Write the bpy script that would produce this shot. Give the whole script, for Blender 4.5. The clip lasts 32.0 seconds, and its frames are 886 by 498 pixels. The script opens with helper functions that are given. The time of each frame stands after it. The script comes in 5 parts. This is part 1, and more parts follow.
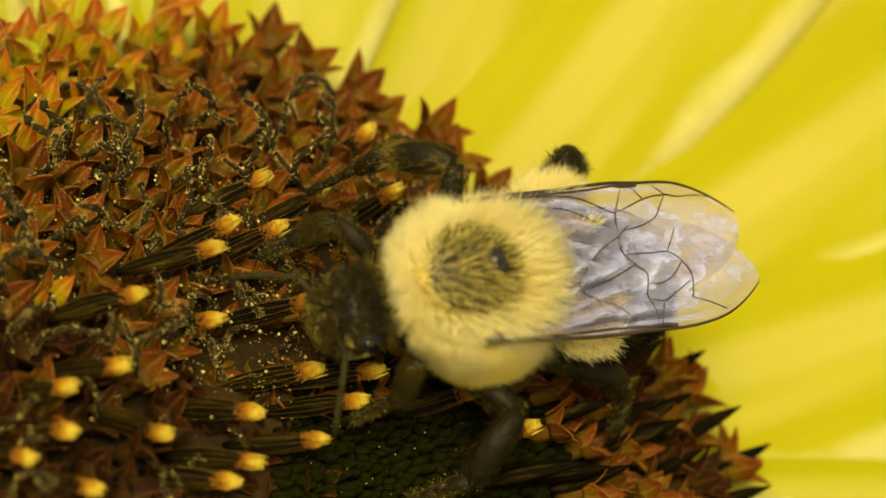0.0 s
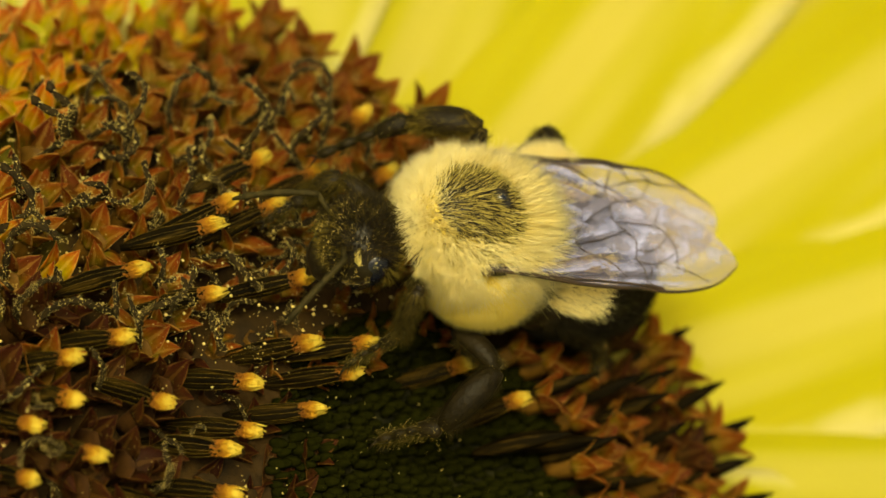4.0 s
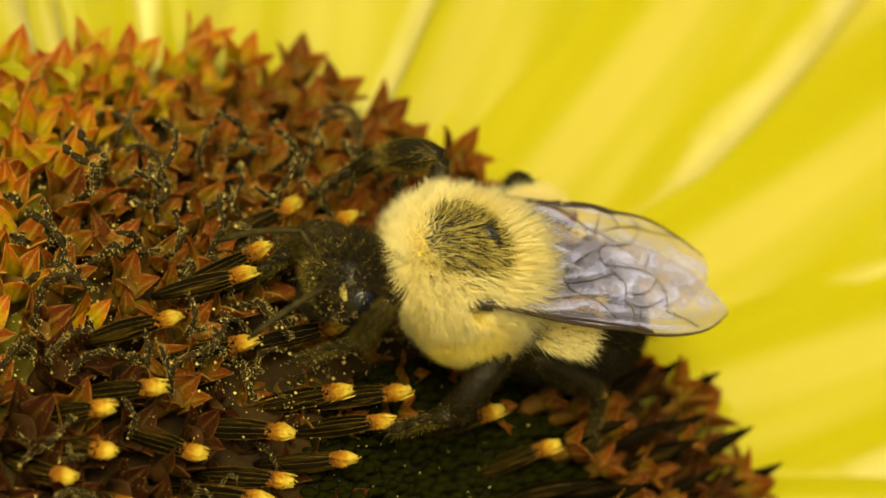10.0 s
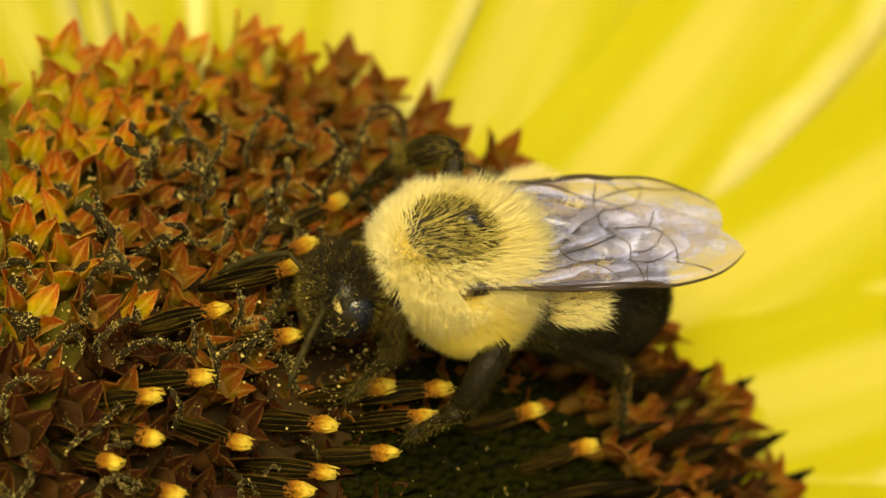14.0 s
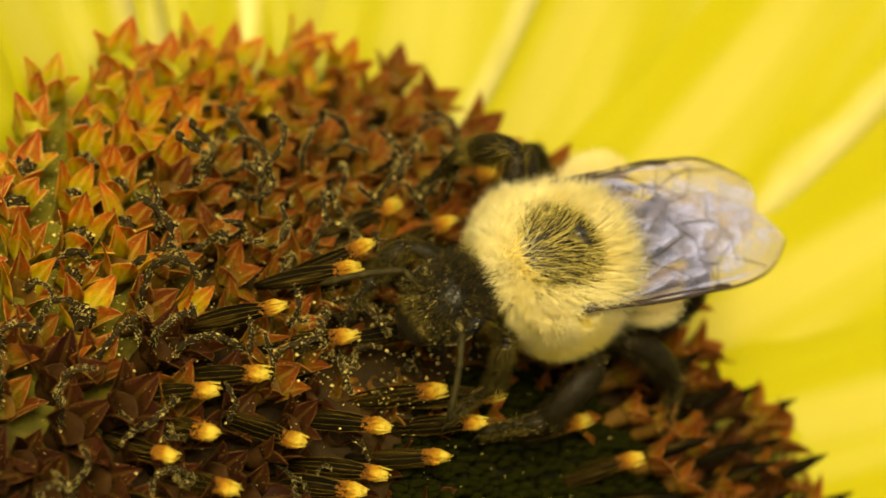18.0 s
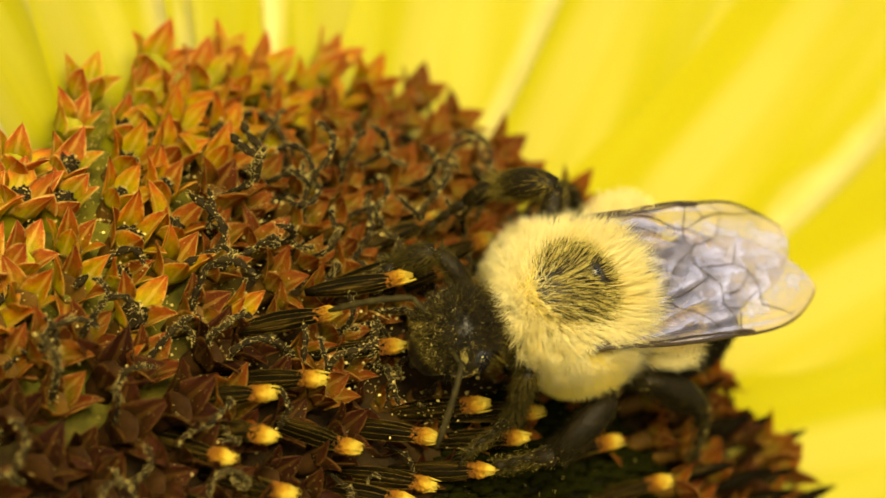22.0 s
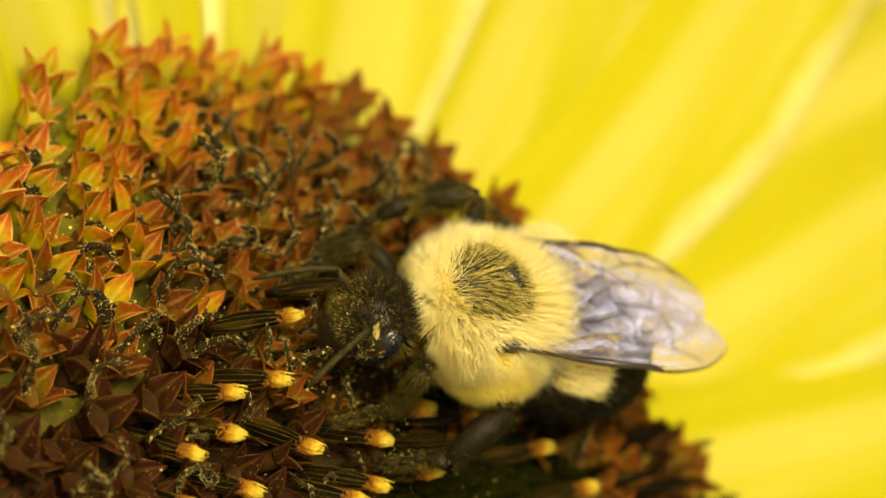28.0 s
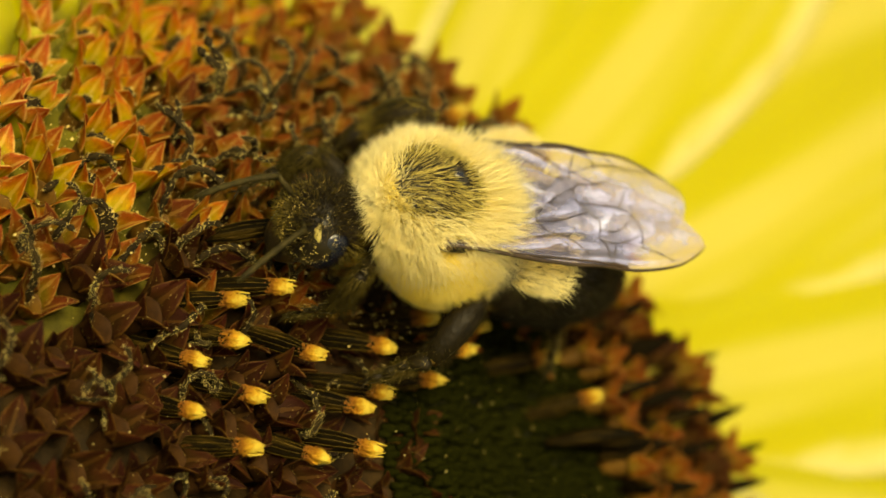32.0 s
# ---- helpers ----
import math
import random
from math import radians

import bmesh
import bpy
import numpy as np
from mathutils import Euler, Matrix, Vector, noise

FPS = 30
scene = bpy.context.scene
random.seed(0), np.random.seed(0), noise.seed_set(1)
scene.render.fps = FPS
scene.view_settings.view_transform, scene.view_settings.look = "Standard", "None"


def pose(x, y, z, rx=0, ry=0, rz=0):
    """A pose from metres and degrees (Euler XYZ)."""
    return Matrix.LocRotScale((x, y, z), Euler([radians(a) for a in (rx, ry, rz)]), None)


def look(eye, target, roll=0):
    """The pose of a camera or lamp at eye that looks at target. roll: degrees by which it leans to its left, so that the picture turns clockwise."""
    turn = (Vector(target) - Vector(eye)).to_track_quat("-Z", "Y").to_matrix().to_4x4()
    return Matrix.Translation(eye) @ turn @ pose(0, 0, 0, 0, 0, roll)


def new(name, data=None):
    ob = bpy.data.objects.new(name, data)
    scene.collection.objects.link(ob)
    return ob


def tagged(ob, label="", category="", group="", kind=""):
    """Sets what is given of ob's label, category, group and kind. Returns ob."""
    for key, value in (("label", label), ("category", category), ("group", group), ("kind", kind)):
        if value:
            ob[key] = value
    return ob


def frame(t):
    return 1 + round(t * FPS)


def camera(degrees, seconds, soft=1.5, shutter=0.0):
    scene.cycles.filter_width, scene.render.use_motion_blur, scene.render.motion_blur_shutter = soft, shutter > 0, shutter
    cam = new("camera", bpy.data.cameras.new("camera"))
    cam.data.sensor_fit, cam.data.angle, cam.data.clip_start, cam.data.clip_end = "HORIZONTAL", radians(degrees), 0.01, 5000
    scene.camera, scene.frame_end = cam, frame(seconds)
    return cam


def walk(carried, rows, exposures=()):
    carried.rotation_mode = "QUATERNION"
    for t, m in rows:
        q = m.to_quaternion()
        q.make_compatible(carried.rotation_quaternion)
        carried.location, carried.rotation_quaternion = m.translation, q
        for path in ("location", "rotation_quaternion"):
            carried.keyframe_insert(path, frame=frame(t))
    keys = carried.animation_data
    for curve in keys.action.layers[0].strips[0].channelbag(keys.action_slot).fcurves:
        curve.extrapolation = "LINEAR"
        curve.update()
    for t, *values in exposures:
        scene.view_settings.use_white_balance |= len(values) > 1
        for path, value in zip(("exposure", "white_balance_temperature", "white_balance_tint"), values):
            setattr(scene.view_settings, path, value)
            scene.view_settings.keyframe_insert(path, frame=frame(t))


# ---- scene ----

MM = 0.001
PIT = (8.4, 0.0)        # the green middle of the disc, off centre on this head, in millimetres
cam = camera(20, 32.0, soft=1.6, shutter=0.6)
cam.data.dof.use_dof = True
cam.data.dof.focus_distance = 0.1035
cam.data.dof.aperture_fstop = 34

CAMERA_ROWS = [
    (0, -0.02227, -0.05579, 0.08260, 37.724, -21.318, 1.134),
    (0.5, -0.02131, -0.05641, 0.08259, 37.773, -21.034, 1.212),
    (1, -0.02101, -0.05680, 0.08282, 37.580, -21.087, 1.315),
    (1.5, -0.02078, -0.05678, 0.08358, 37.451, -21.013, 1.265),
    (2, -0.02143, -0.05751, 0.08386, 37.492, -21.519, 1.367),
    (2.5, -0.02185, -0.05798, 0.08401, 37.533, -21.499, 1.305),
    (3, -0.02240, -0.05826, 0.08474, 37.546, -21.606, 1.282),
    (3.5, -0.02265, -0.05851, 0.08472, 37.746, -21.462, 1.132),
    (5.5, -0.02280, -0.05915, 0.08427, 37.556, -21.318, 1.493),
    (6, -0.02231, -0.05900, 0.08398, 37.437, -21.194, 1.439),
    (6.5, -0.02159, -0.05876, 0.08374, 37.336, -21.154, 1.513),
    (7, -0.02149, -0.05802, 0.08398, 37.237, -21.170, 1.600),
    (7.5, -0.02243, -0.05762, 0.08425, 37.393, -21.287, 1.302),
    (8, -0.02239, -0.05735, 0.08436, 37.453, -21.013, 1.398),
    (8.5, -0.02296, -0.05716, 0.08467, 37.427, -21.040, 1.329),
    (9, -0.02329, -0.05683, 0.08496, 37.394, -21.132, 1.361),
    (9.5, -0.02355, -0.05725, 0.08491, 37.684, -21.253, 1.352),
    (10, -0.02410, -0.05732, 0.08536, 37.780, -21.307, 1.383),
    (10.5, -0.02458, -0.05761, 0.08593, 37.914, -21.364, 1.459),
    (11, -0.02537, -0.05813, 0.08572, 38.164, -21.658, 1.481),
    (11.5, -0.02586, -0.05855, 0.08561, 38.358, -21.696, 1.391),
    (12, -0.02613, -0.05883, 0.08552, 38.200, -21.619, 1.495),
    (12.5, -0.02653, -0.05881, 0.08533, 38.128, -21.598, 1.548),
    (13, -0.02636, -0.05867, 0.08560, 37.976, -21.527, 1.784),
    (13.5, -0.02547, -0.05884, 0.08555, 37.774, -21.608, 2.290),
    (15.5, -0.02724, -0.05819, 0.08484, 37.601, -23.089, 2.952),
    (16, -0.02773, -0.05882, 0.08441, 38.359, -23.039, 3.135),
    (16.5, -0.02786, -0.05916, 0.08397, 38.395, -23.102, 3.334),
    (17, -0.02816, -0.05970, 0.08335, 38.744, -23.179, 3.328),
    (17.5, -0.02838, -0.06034, 0.08243, 38.716, -23.120, 3.423),
    (18, -0.02930, -0.06077, 0.08251, 38.611, -24.091, 3.535),
    (18.5, -0.03066, -0.06087, 0.08182, 38.980, -25.434, 3.105),
    (19, -0.03142, -0.06160, 0.08098, 39.389, -25.737, 2.783),
    (19.5, -0.03305, -0.06213, 0.07911, 39.591, -26.419, 2.569),
    (20, -0.03430, -0.06147, 0.07905, 39.084, -26.496, 2.679),
    (20.5, -0.03601, -0.06169, 0.07846, 39.766, -27.573, 2.517),
    (21, -0.03730, -0.06188, 0.07709, 40.038, -28.201, 2.174),
    (21.5, -0.03864, -0.06216, 0.07626, 40.574, -28.689, 1.764),
    (22, -0.03941, -0.06301, 0.07574, 40.999, -29.767, 1.641),
    (22.5, -0.04045, -0.06313, 0.07617, 41.277, -30.467, 1.191),
    (23, -0.04206, -0.06325, 0.07528, 41.845, -31.119, 0.455),
    (23.5, -0.04413, -0.06317, 0.07367, 42.450, -31.686, 0.019),
    (24, -0.04585, -0.06340, 0.07276, 42.428, -32.072, 0.049),
    (24.5, -0.04629, -0.06437, 0.07173, 42.490, -32.521, 0.337),
    (26.5, -0.04974, -0.06289, 0.07186, 41.235, -35.107, -0.359),
    (27, -0.04988, -0.06317, 0.07247, 41.403, -35.618, -0.550),
    (27.5, -0.04986, -0.06361, 0.07260, 41.975, -35.959, -1.212),
    (28, -0.04983, -0.06420, 0.07279, 42.227, -36.209, -1.487),
    (28.5, -0.04924, -0.06508, 0.07279, 42.498, -35.844, -1.727),
    (29, -0.04894, -0.06570, 0.07313, 42.481, -35.646, -1.844),
    (29.5, -0.04859, -0.06586, 0.07353, 42.327, -35.783, -1.733),
    (30, -0.04826, -0.06611, 0.07410, 42.232, -35.993, -1.871),
    (30.5, -0.04746, -0.06688, 0.07423, 42.418, -36.007, -1.975),
    (31, -0.04753, -0.06685, 0.07374, 42.073, -36.030, -1.991),
    (31.5, -0.04786, -0.06656, 0.07275, 41.979, -35.365, -2.008),
    (32, -0.04834, -0.06642, 0.07213, 41.627, -35.399, -1.695),
]  # end

walk(cam, [(t, pose(*p)) for t, *p in CAMERA_ROWS], exposures=[(0.0, 0.29, 8400, -4), (10.0, 0.36, 8400, -3), (13.0, 0.42, 8400, -2), (18.0, 0.46, 8400, 0), (22.0, 0.60, 8400, 0), (27.0, 0.62, 8400, 0), (32.0, 0.50, 8400, 0)])

# ------------------------------------------------------------------ light
SUN_AZ, SUN_EL = 228.0, 66.0   # degrees from +x towards +y, and above the disc
world = bpy.data.worlds.new("sky")
scene.world = world
world.use_nodes = True
wn, wl = world.node_tree.nodes, world.node_tree.links
sky = wn.new("ShaderNodeTexSky")
sky.sky_type = "NISHITA"
sky.sun_disc = False
sky.air_density, sky.dust_density, sky.ozone_density = 0.7, 6.0, 0.3
sky.sun_elevation = radians(SUN_EL)
sky.sun_rotation = radians(90 - SUN_AZ)
haze = wn.new("ShaderNodeMix")
haze.data_type, haze.blend_type = "RGBA", "MULTIPLY"
haze.inputs[0].default_value = 1.0
haze.inputs[7].default_value = (1.0, 0.92, 0.68, 1)   # warm summer haze
wl.new(sky.outputs[0], haze.inputs[6])
wl.new(haze.outputs[2], wn["Background"].inputs[0])
wn["Background"].inputs[1].default_value = 0.15

sun = new("sun", bpy.data.lights.new("sun", "SUN"))
sun.data.energy = 3.5
sun.data.angle = radians(24.0)
sun.data.color = (1.0, 0.92, 0.66)
sun_from = Vector((math.cos(radians(SUN_AZ)) * math.cos(radians(SUN_EL)), math.sin(radians(SUN_AZ)) * math.cos(radians(SUN_EL)), math.sin(radians(SUN_EL))))
sun.matrix_world = look(sun_from, (0, 0, 0))

# ------------------------------------------------------------------ materials


def material(name):
    """A node material with its Principled node."""
    m = bpy.data.materials.new(name)
    m.use_nodes = True
    return m, m.node_tree.nodes, m.node_tree.links, m.node_tree.nodes["Principled BSDF"]


def coords(n, l, scale):
    tc = n.new("ShaderNodeTexCoord")
    mp = n.new("ShaderNodeMapping")
    mp.inputs["Scale"].default_value = scale
    l.new(tc.outputs["Object"], mp.inputs[0])
    return mp.outputs[0]


def noise_tex(n, l, vec, scale, detail=4.0, rough=0.6):
    t = n.new("ShaderNodeTexNoise")
    t.inputs["Scale"].default_value = scale
    t.inputs["Detail"].default_value = detail
    t.inputs["Roughness"].default_value = rough
    l.new(vec, t.inputs["Vector"])
    return t.outputs["Fac"]


def ramp(n, l, fac, stops):
    r = n.new("ShaderNodeValToRGB")
    while len(r.color_ramp.elements) < len(stops):
        r.color_ramp.elements.new(0.5)
    for e, (p, c) in zip(r.color_ramp.elements, stops):
        e.position, e.color = p, (*c, 1)
    l.new(fac, r.inputs[0])
    return r.outputs[0]


def mix(n, l, a, b, fac, mode="MIX"):
    m = n.new("ShaderNodeMix")
    m.data_type, m.blend_type = "RGBA", mode
    for i, v in ((0, fac), (6, a), (7, b)):
        if isinstance(v, (int, float)):
            m.inputs[i].default_value = v
        elif isinstance(v, tuple):
            m.inputs[i].default_value = (*v, 1)
        else:
            l.new(v, m.inputs[i])
    return m.outputs[2]


def bump(n, l, p, height, strength, distance):
    b = n.new("ShaderNodeBump")
    b.inputs["Strength"].default_value = strength
    b.inputs["Distance"].default_value = distance
    l.new(height, b.inputs["Height"])
    l.new(b.outputs[0], p.inputs["Normal"])


def maths(n, l, op, a, b=0.0):
    m = n.new("ShaderNodeMath")
    m.operation = op
    for i, v in enumerate((a, b)):
        if isinstance(v, (int, float)):
            m.inputs[i].default_value = v
        else:
            l.new(v, m.inputs[i])
    return m.outputs[0]


def per_object(n, l):
    o = n.new("ShaderNodeObjectInfo")
    return o.outputs["Random"]


def along(n, l, axis, lo, hi):
    """0 to 1 along one of the mesh's own axes, lo and hi in metres."""
    tc = n.new("ShaderNodeTexCoord")
    sp = n.new("ShaderNodeSeparateXYZ")
    mr = n.new("ShaderNodeMapRange")
    l.new(tc.outputs["Object"], sp.inputs[0])
    l.new(sp.outputs["XYZ".index(axis)], mr.inputs[0])
    mr.inputs[1].default_value, mr.inputs[2].default_value = lo, hi
    return mr.outputs[0]


def simple(name, a, b, scale, rough, bumps=0.3, bump_scale=None, metal=0.0, translucent=0.0, dist=0.0001, sheen=0.0, gloss=0.5):
    """Two colours mottled at two scales, with a fine relief."""
    m, n, l, p = material(name)
    v = coords(n, l, (1, 1, 1))
    f1 = noise_tex(n, l, v, scale)
    f2 = noise_tex(n, l, v, scale * 5.3, 6.0)
    f = maths(n, l, "ADD", maths(n, l, "MULTIPLY", f1, 0.65), maths(n, l, "MULTIPLY", f2, 0.35))
    c = ramp(n, l, f, [(0.34, a), (0.66, b)])
    l.new(c, p.inputs["Base Color"])
    p.inputs["Roughness"].default_value = rough
    p.inputs["Metallic"].default_value = metal
    p.inputs["Specular IOR Level"].default_value = gloss
    p.inputs["Sheen Weight"].default_value = sheen
    bump(n, l, p, noise_tex(n, l, v, bump_scale or scale * 4), bumps, dist)
    if translucent:
        t = n.new("ShaderNodeBsdfTranslucent")
        l.new(c, t.inputs[0])
        ms = n.new("ShaderNodeMixShader")
        ms.inputs[0].default_value = translucent
        l.new(p.outputs[0], ms.inputs[1])
        l.new(t.outputs[0], ms.inputs[2])
        l.new(ms.outputs[0], n["Material Output"].inputs[0])
    return m


def petal_material():
    m, n, l, p = material("yellow_petal")
    v = coords(n, l, (40, 900, 400))
    veins = noise_tex(n, l, v, 1.0, 5.0, 0.65)
    v2 = coords(n, l, (90, 160, 160))
    blot = noise_tex(n, l, v2, 1.0, 3.0)
    c1 = ramp(n, l, veins, [(0.25, (0.49, 0.425, 0.007)), (0.75, (0.55, 0.505, 0.022))])
    c2a = mix(n, l, c1, (0.49, 0.465, 0.007), maths(n, l, "MULTIPLY", blot, 0.55))
    # Pale streaks, partly sun glare on the petals put into the colour
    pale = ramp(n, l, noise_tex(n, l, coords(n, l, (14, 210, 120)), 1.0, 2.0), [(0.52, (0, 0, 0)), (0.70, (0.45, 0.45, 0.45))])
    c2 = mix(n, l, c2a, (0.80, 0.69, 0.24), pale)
    rnd = per_object(n, l)
    c2b = mix(n, l, c2, (0.43, 0.435, 0.011), maths(n, l, "MULTIPLY", rnd, 0.45))
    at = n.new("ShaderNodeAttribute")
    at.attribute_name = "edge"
    # Cream along the margins stands for the sun's glare on them
    glare_edge = maths(n, l, "ADD", at.outputs["Fac"], maths(n, l, "MULTIPLY", maths(n, l, "SUBTRACT", blot, 0.5), 0.5))
    c3 = mix(n, l, c2b, (0.86, 0.80, 0.42), ramp(n, l, glare_edge, [(0.84, (0, 0, 0)), (0.98, (0.55, 0.55, 0.55))]))
    l.new(c3, p.inputs["Base Color"])
    p.inputs["Roughness"].default_value = 0.42
    p.inputs["Sheen Weight"].default_value = 0.15
    bump(n, l, p, veins, 0.5, 0.0003)
    t = n.new("ShaderNodeBsdfTranslucent")
    l.new(c3, t.inputs[0])
    ms = n.new("ShaderNodeMixShader")
    ms.inputs[0].default_value = 0.5
    l.new(p.outputs[0], ms.inputs[1])
    l.new(t.outputs[0], ms.inputs[2])
    l.new(ms.outputs[0], n["Material Output"].inputs[0])
    return m


def lobe_material(name, stops, tip_dark, margin=(0.62, 0.36, 0.06)):
    """Corolla lobe: its foot, middle and point in their own colours, redder to the sides, with a thin paler margin."""
    m, n, l, p = material(name)
    at = n.new("ShaderNodeAttribute")
    at.attribute_name = "edge"
    side = at.outputs["Fac"]
    g = along(n, l, "Z", 0.0, 1.9 * MM)
    f = noise_tex(n, l, coords(n, l, (1, 1, 1)), 1400.0)
    rnd = per_object(n, l)
    g1 = maths(n, l, "ADD", g, maths(n, l, "MULTIPLY", maths(n, l, "SUBTRACT", f, 0.5), 0.7))
    g2 = maths(n, l, "ADD", g1, maths(n, l, "MULTIPLY", maths(n, l, "SUBTRACT", side, 0.45), 0.30))
    g3 = maths(n, l, "ADD", g2, maths(n, l, "MULTIPLY", maths(n, l, "SUBTRACT", rnd, 0.5), 0.35))
    c = ramp(n, l, g3, stops)
    c1 = mix(n, l, c, tip_dark, maths(n, l, "MULTIPLY", maths(n, l, "GREATER_THAN", rnd, 0.75), 0.5))
    mott = ramp(n, l, noise_tex(n, l, coords(n, l, (3600, 3600, 1500)), 1.0, 6.0, 0.75), [(0.38, (0.72, 0.64, 0.56)), (0.62, (1.15, 1.12, 1.1))])
    c2 = mix(n, l, c1, mott, 1.0, "MULTIPLY")
    bead = noise_tex(n, l, coords(n, l, (1, 1, 1)), 5200.0, 3.0)
    line = maths(n, l, "ADD", side, maths(n, l, "MULTIPLY", maths(n, l, "SUBTRACT", bead, 0.5), 0.7))
    c2m = mix(n, l, c2, margin, ramp(n, l, line, [(0.82, (0, 0, 0)), (0.98, (0.9, 0.9, 0.9))]))
    keel = maths(n, l, "MULTIPLY", maths(n, l, "LESS_THAN", maths(n, l, "ADD", side, maths(n, l, "MULTIPLY", maths(n, l, "SUBTRACT", bead, 0.5), 0.3)), 0.13), 0.45)
    c3 = mix(n, l, c2m, margin, keel)
    dust = maths(n, l, "MULTIPLY", maths(n, l, "GREATER_THAN", noise_tex(n, l, coords(n, l, (1, 1, 1)), 8200.0, 2.0), 0.69), 0.75)
    c4 = mix(n, l, c3, (0.58, 0.42, 0.12), dust)
    l.new(c4, p.inputs["Base Color"])
    p.inputs["Roughness"].default_value = 0.6
    p.inputs["Specular IOR Level"].default_value = 0.12
    bump(n, l, p, noise_tex(n, l, coords(n, l, (4200, 4200, 1100)), 1.0, 6.0), 0.8, 0.00012)
    t = n.new("ShaderNodeBsdfTranslucent")
    l.new(c4, t.inputs[0])
    ms = n.new("ShaderNodeMixShader")
    ms.inputs[0].default_value = 0.62
    l.new(p.outputs[0], ms.inputs[1])
    l.new(t.outputs[0], ms.inputs[2])
    l.new(ms.outputs[0], n["Material Output"].inputs[0])
    return m


def anther_material():
    """Dark brown-black anther tube with pale lengthwise seams."""
    m, n, l, p = material("anther_tube")
    v = coords(n, l, (2600, 2600, 260))
    f = noise_tex(n, l, v, 1.0, 5.0)
    c = ramp(n, l, f, [(0.36, (0.002, 0.0015, 0.0006)), (0.58, (0.006, 0.004, 0.001)), (0.72, (0.05, 0.030, 0.006))])
    l.new(c, p.inputs["Base Color"])
    p.inputs["Roughness"].default_value = 0.6
    p.inputs["Specular IOR Level"].default_value = 0.02
    bump(n, l, p, f, 0.6, 0.0001)
    return m


def receptacle_material():
    """Dark brown under the old florets, still green under the fresh ones."""
    m, n, l, p = material("receptacle")
    v = coords(n, l, (1, 1, 1))
    f = noise_tex(n, l, v, 700.0, 5.0)
    dry = ramp(n, l, f, [(0.35, (0.010, 0.006, 0.002)), (0.66, (0.034, 0.018, 0.004))])
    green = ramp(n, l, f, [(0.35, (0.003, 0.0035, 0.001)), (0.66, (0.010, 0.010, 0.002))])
    sp = n.new("ShaderNodeSeparateXYZ")
    l.new(v, sp.inputs[0])
    ex = maths(n, l, "SUBTRACT", sp.outputs[0], PIT[0] * MM)
    off = maths(n, l, "POWER", maths(n, l, "ADD", maths(n, l, "MULTIPLY", ex, ex), maths(n, l, "MULTIPLY", sp.outputs[1], sp.outputs[1])), 0.5)
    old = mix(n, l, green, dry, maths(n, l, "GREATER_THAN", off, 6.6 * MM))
    fresh = ramp(n, l, f, [(0.35, (0.05, 0.048, 0.006)), (0.66, (0.14, 0.12, 0.012))])
    edge = maths(n, l, "ADD", along(n, l, "X", -7.5 * MM, -13.5 * MM), maths(n, l, "MULTIPLY", maths(n, l, "SUBTRACT", noise_tex(n, l, v, 260.0), 0.5), 0.8))
    low = maths(n, l, "MULTIPLY", edge, along(n, l, "Y", -5.0 * MM, 1.0 * MM))
    c = mix(n, l, old, fresh, ramp(n, l, low, [(0.2, (0, 0, 0)), (0.8, (1, 1, 1))]))
    l.new(c, p.inputs["Base Color"])
    p.inputs["Roughness"].default_value = 0.8
    p.inputs["Specular IOR Level"].default_value = 0.1
    bump(n, l, p, noise_tex(n, l, v, 2600.0, 4.0), 0.7, 0.0002)
    return m


def pollen_tip_material():
    """Pale seams low down, a rusty collar, and yellow crumbs on top."""
    m, n, l, p = material("pollen_tip")
    v = coords(n, l, (1, 1, 1))
    f = noise_tex(n, l, v, 2600.0, 5.0)
    g = maths(n, l, "ADD", along(n, l, "Z", 3.0 * MM, 4.4 * MM), maths(n, l, "MULTIPLY", maths(n, l, "SUBTRACT", f, 0.5), 0.7))
    c = ramp(n, l, g, [(0.12, (0.10, 0.05, 0.01)), (0.40, (0.17, 0.06, 0.008)), (0.62, (0.25, 0.105, 0.009)), (0.84, (0.32, 0.18, 0.016)), (1.0, (0.44, 0.33, 0.05))])
    l.new(c, p.inputs["Base Color"])
    p.inputs["Roughness"].default_value = 0.8
    p.inputs["Specular IOR Level"].default_value = 0.15
    bump(n, l, p, noise_tex(n, l, v, 6000.0, 4.0), 0.8, 0.0002)
    return m


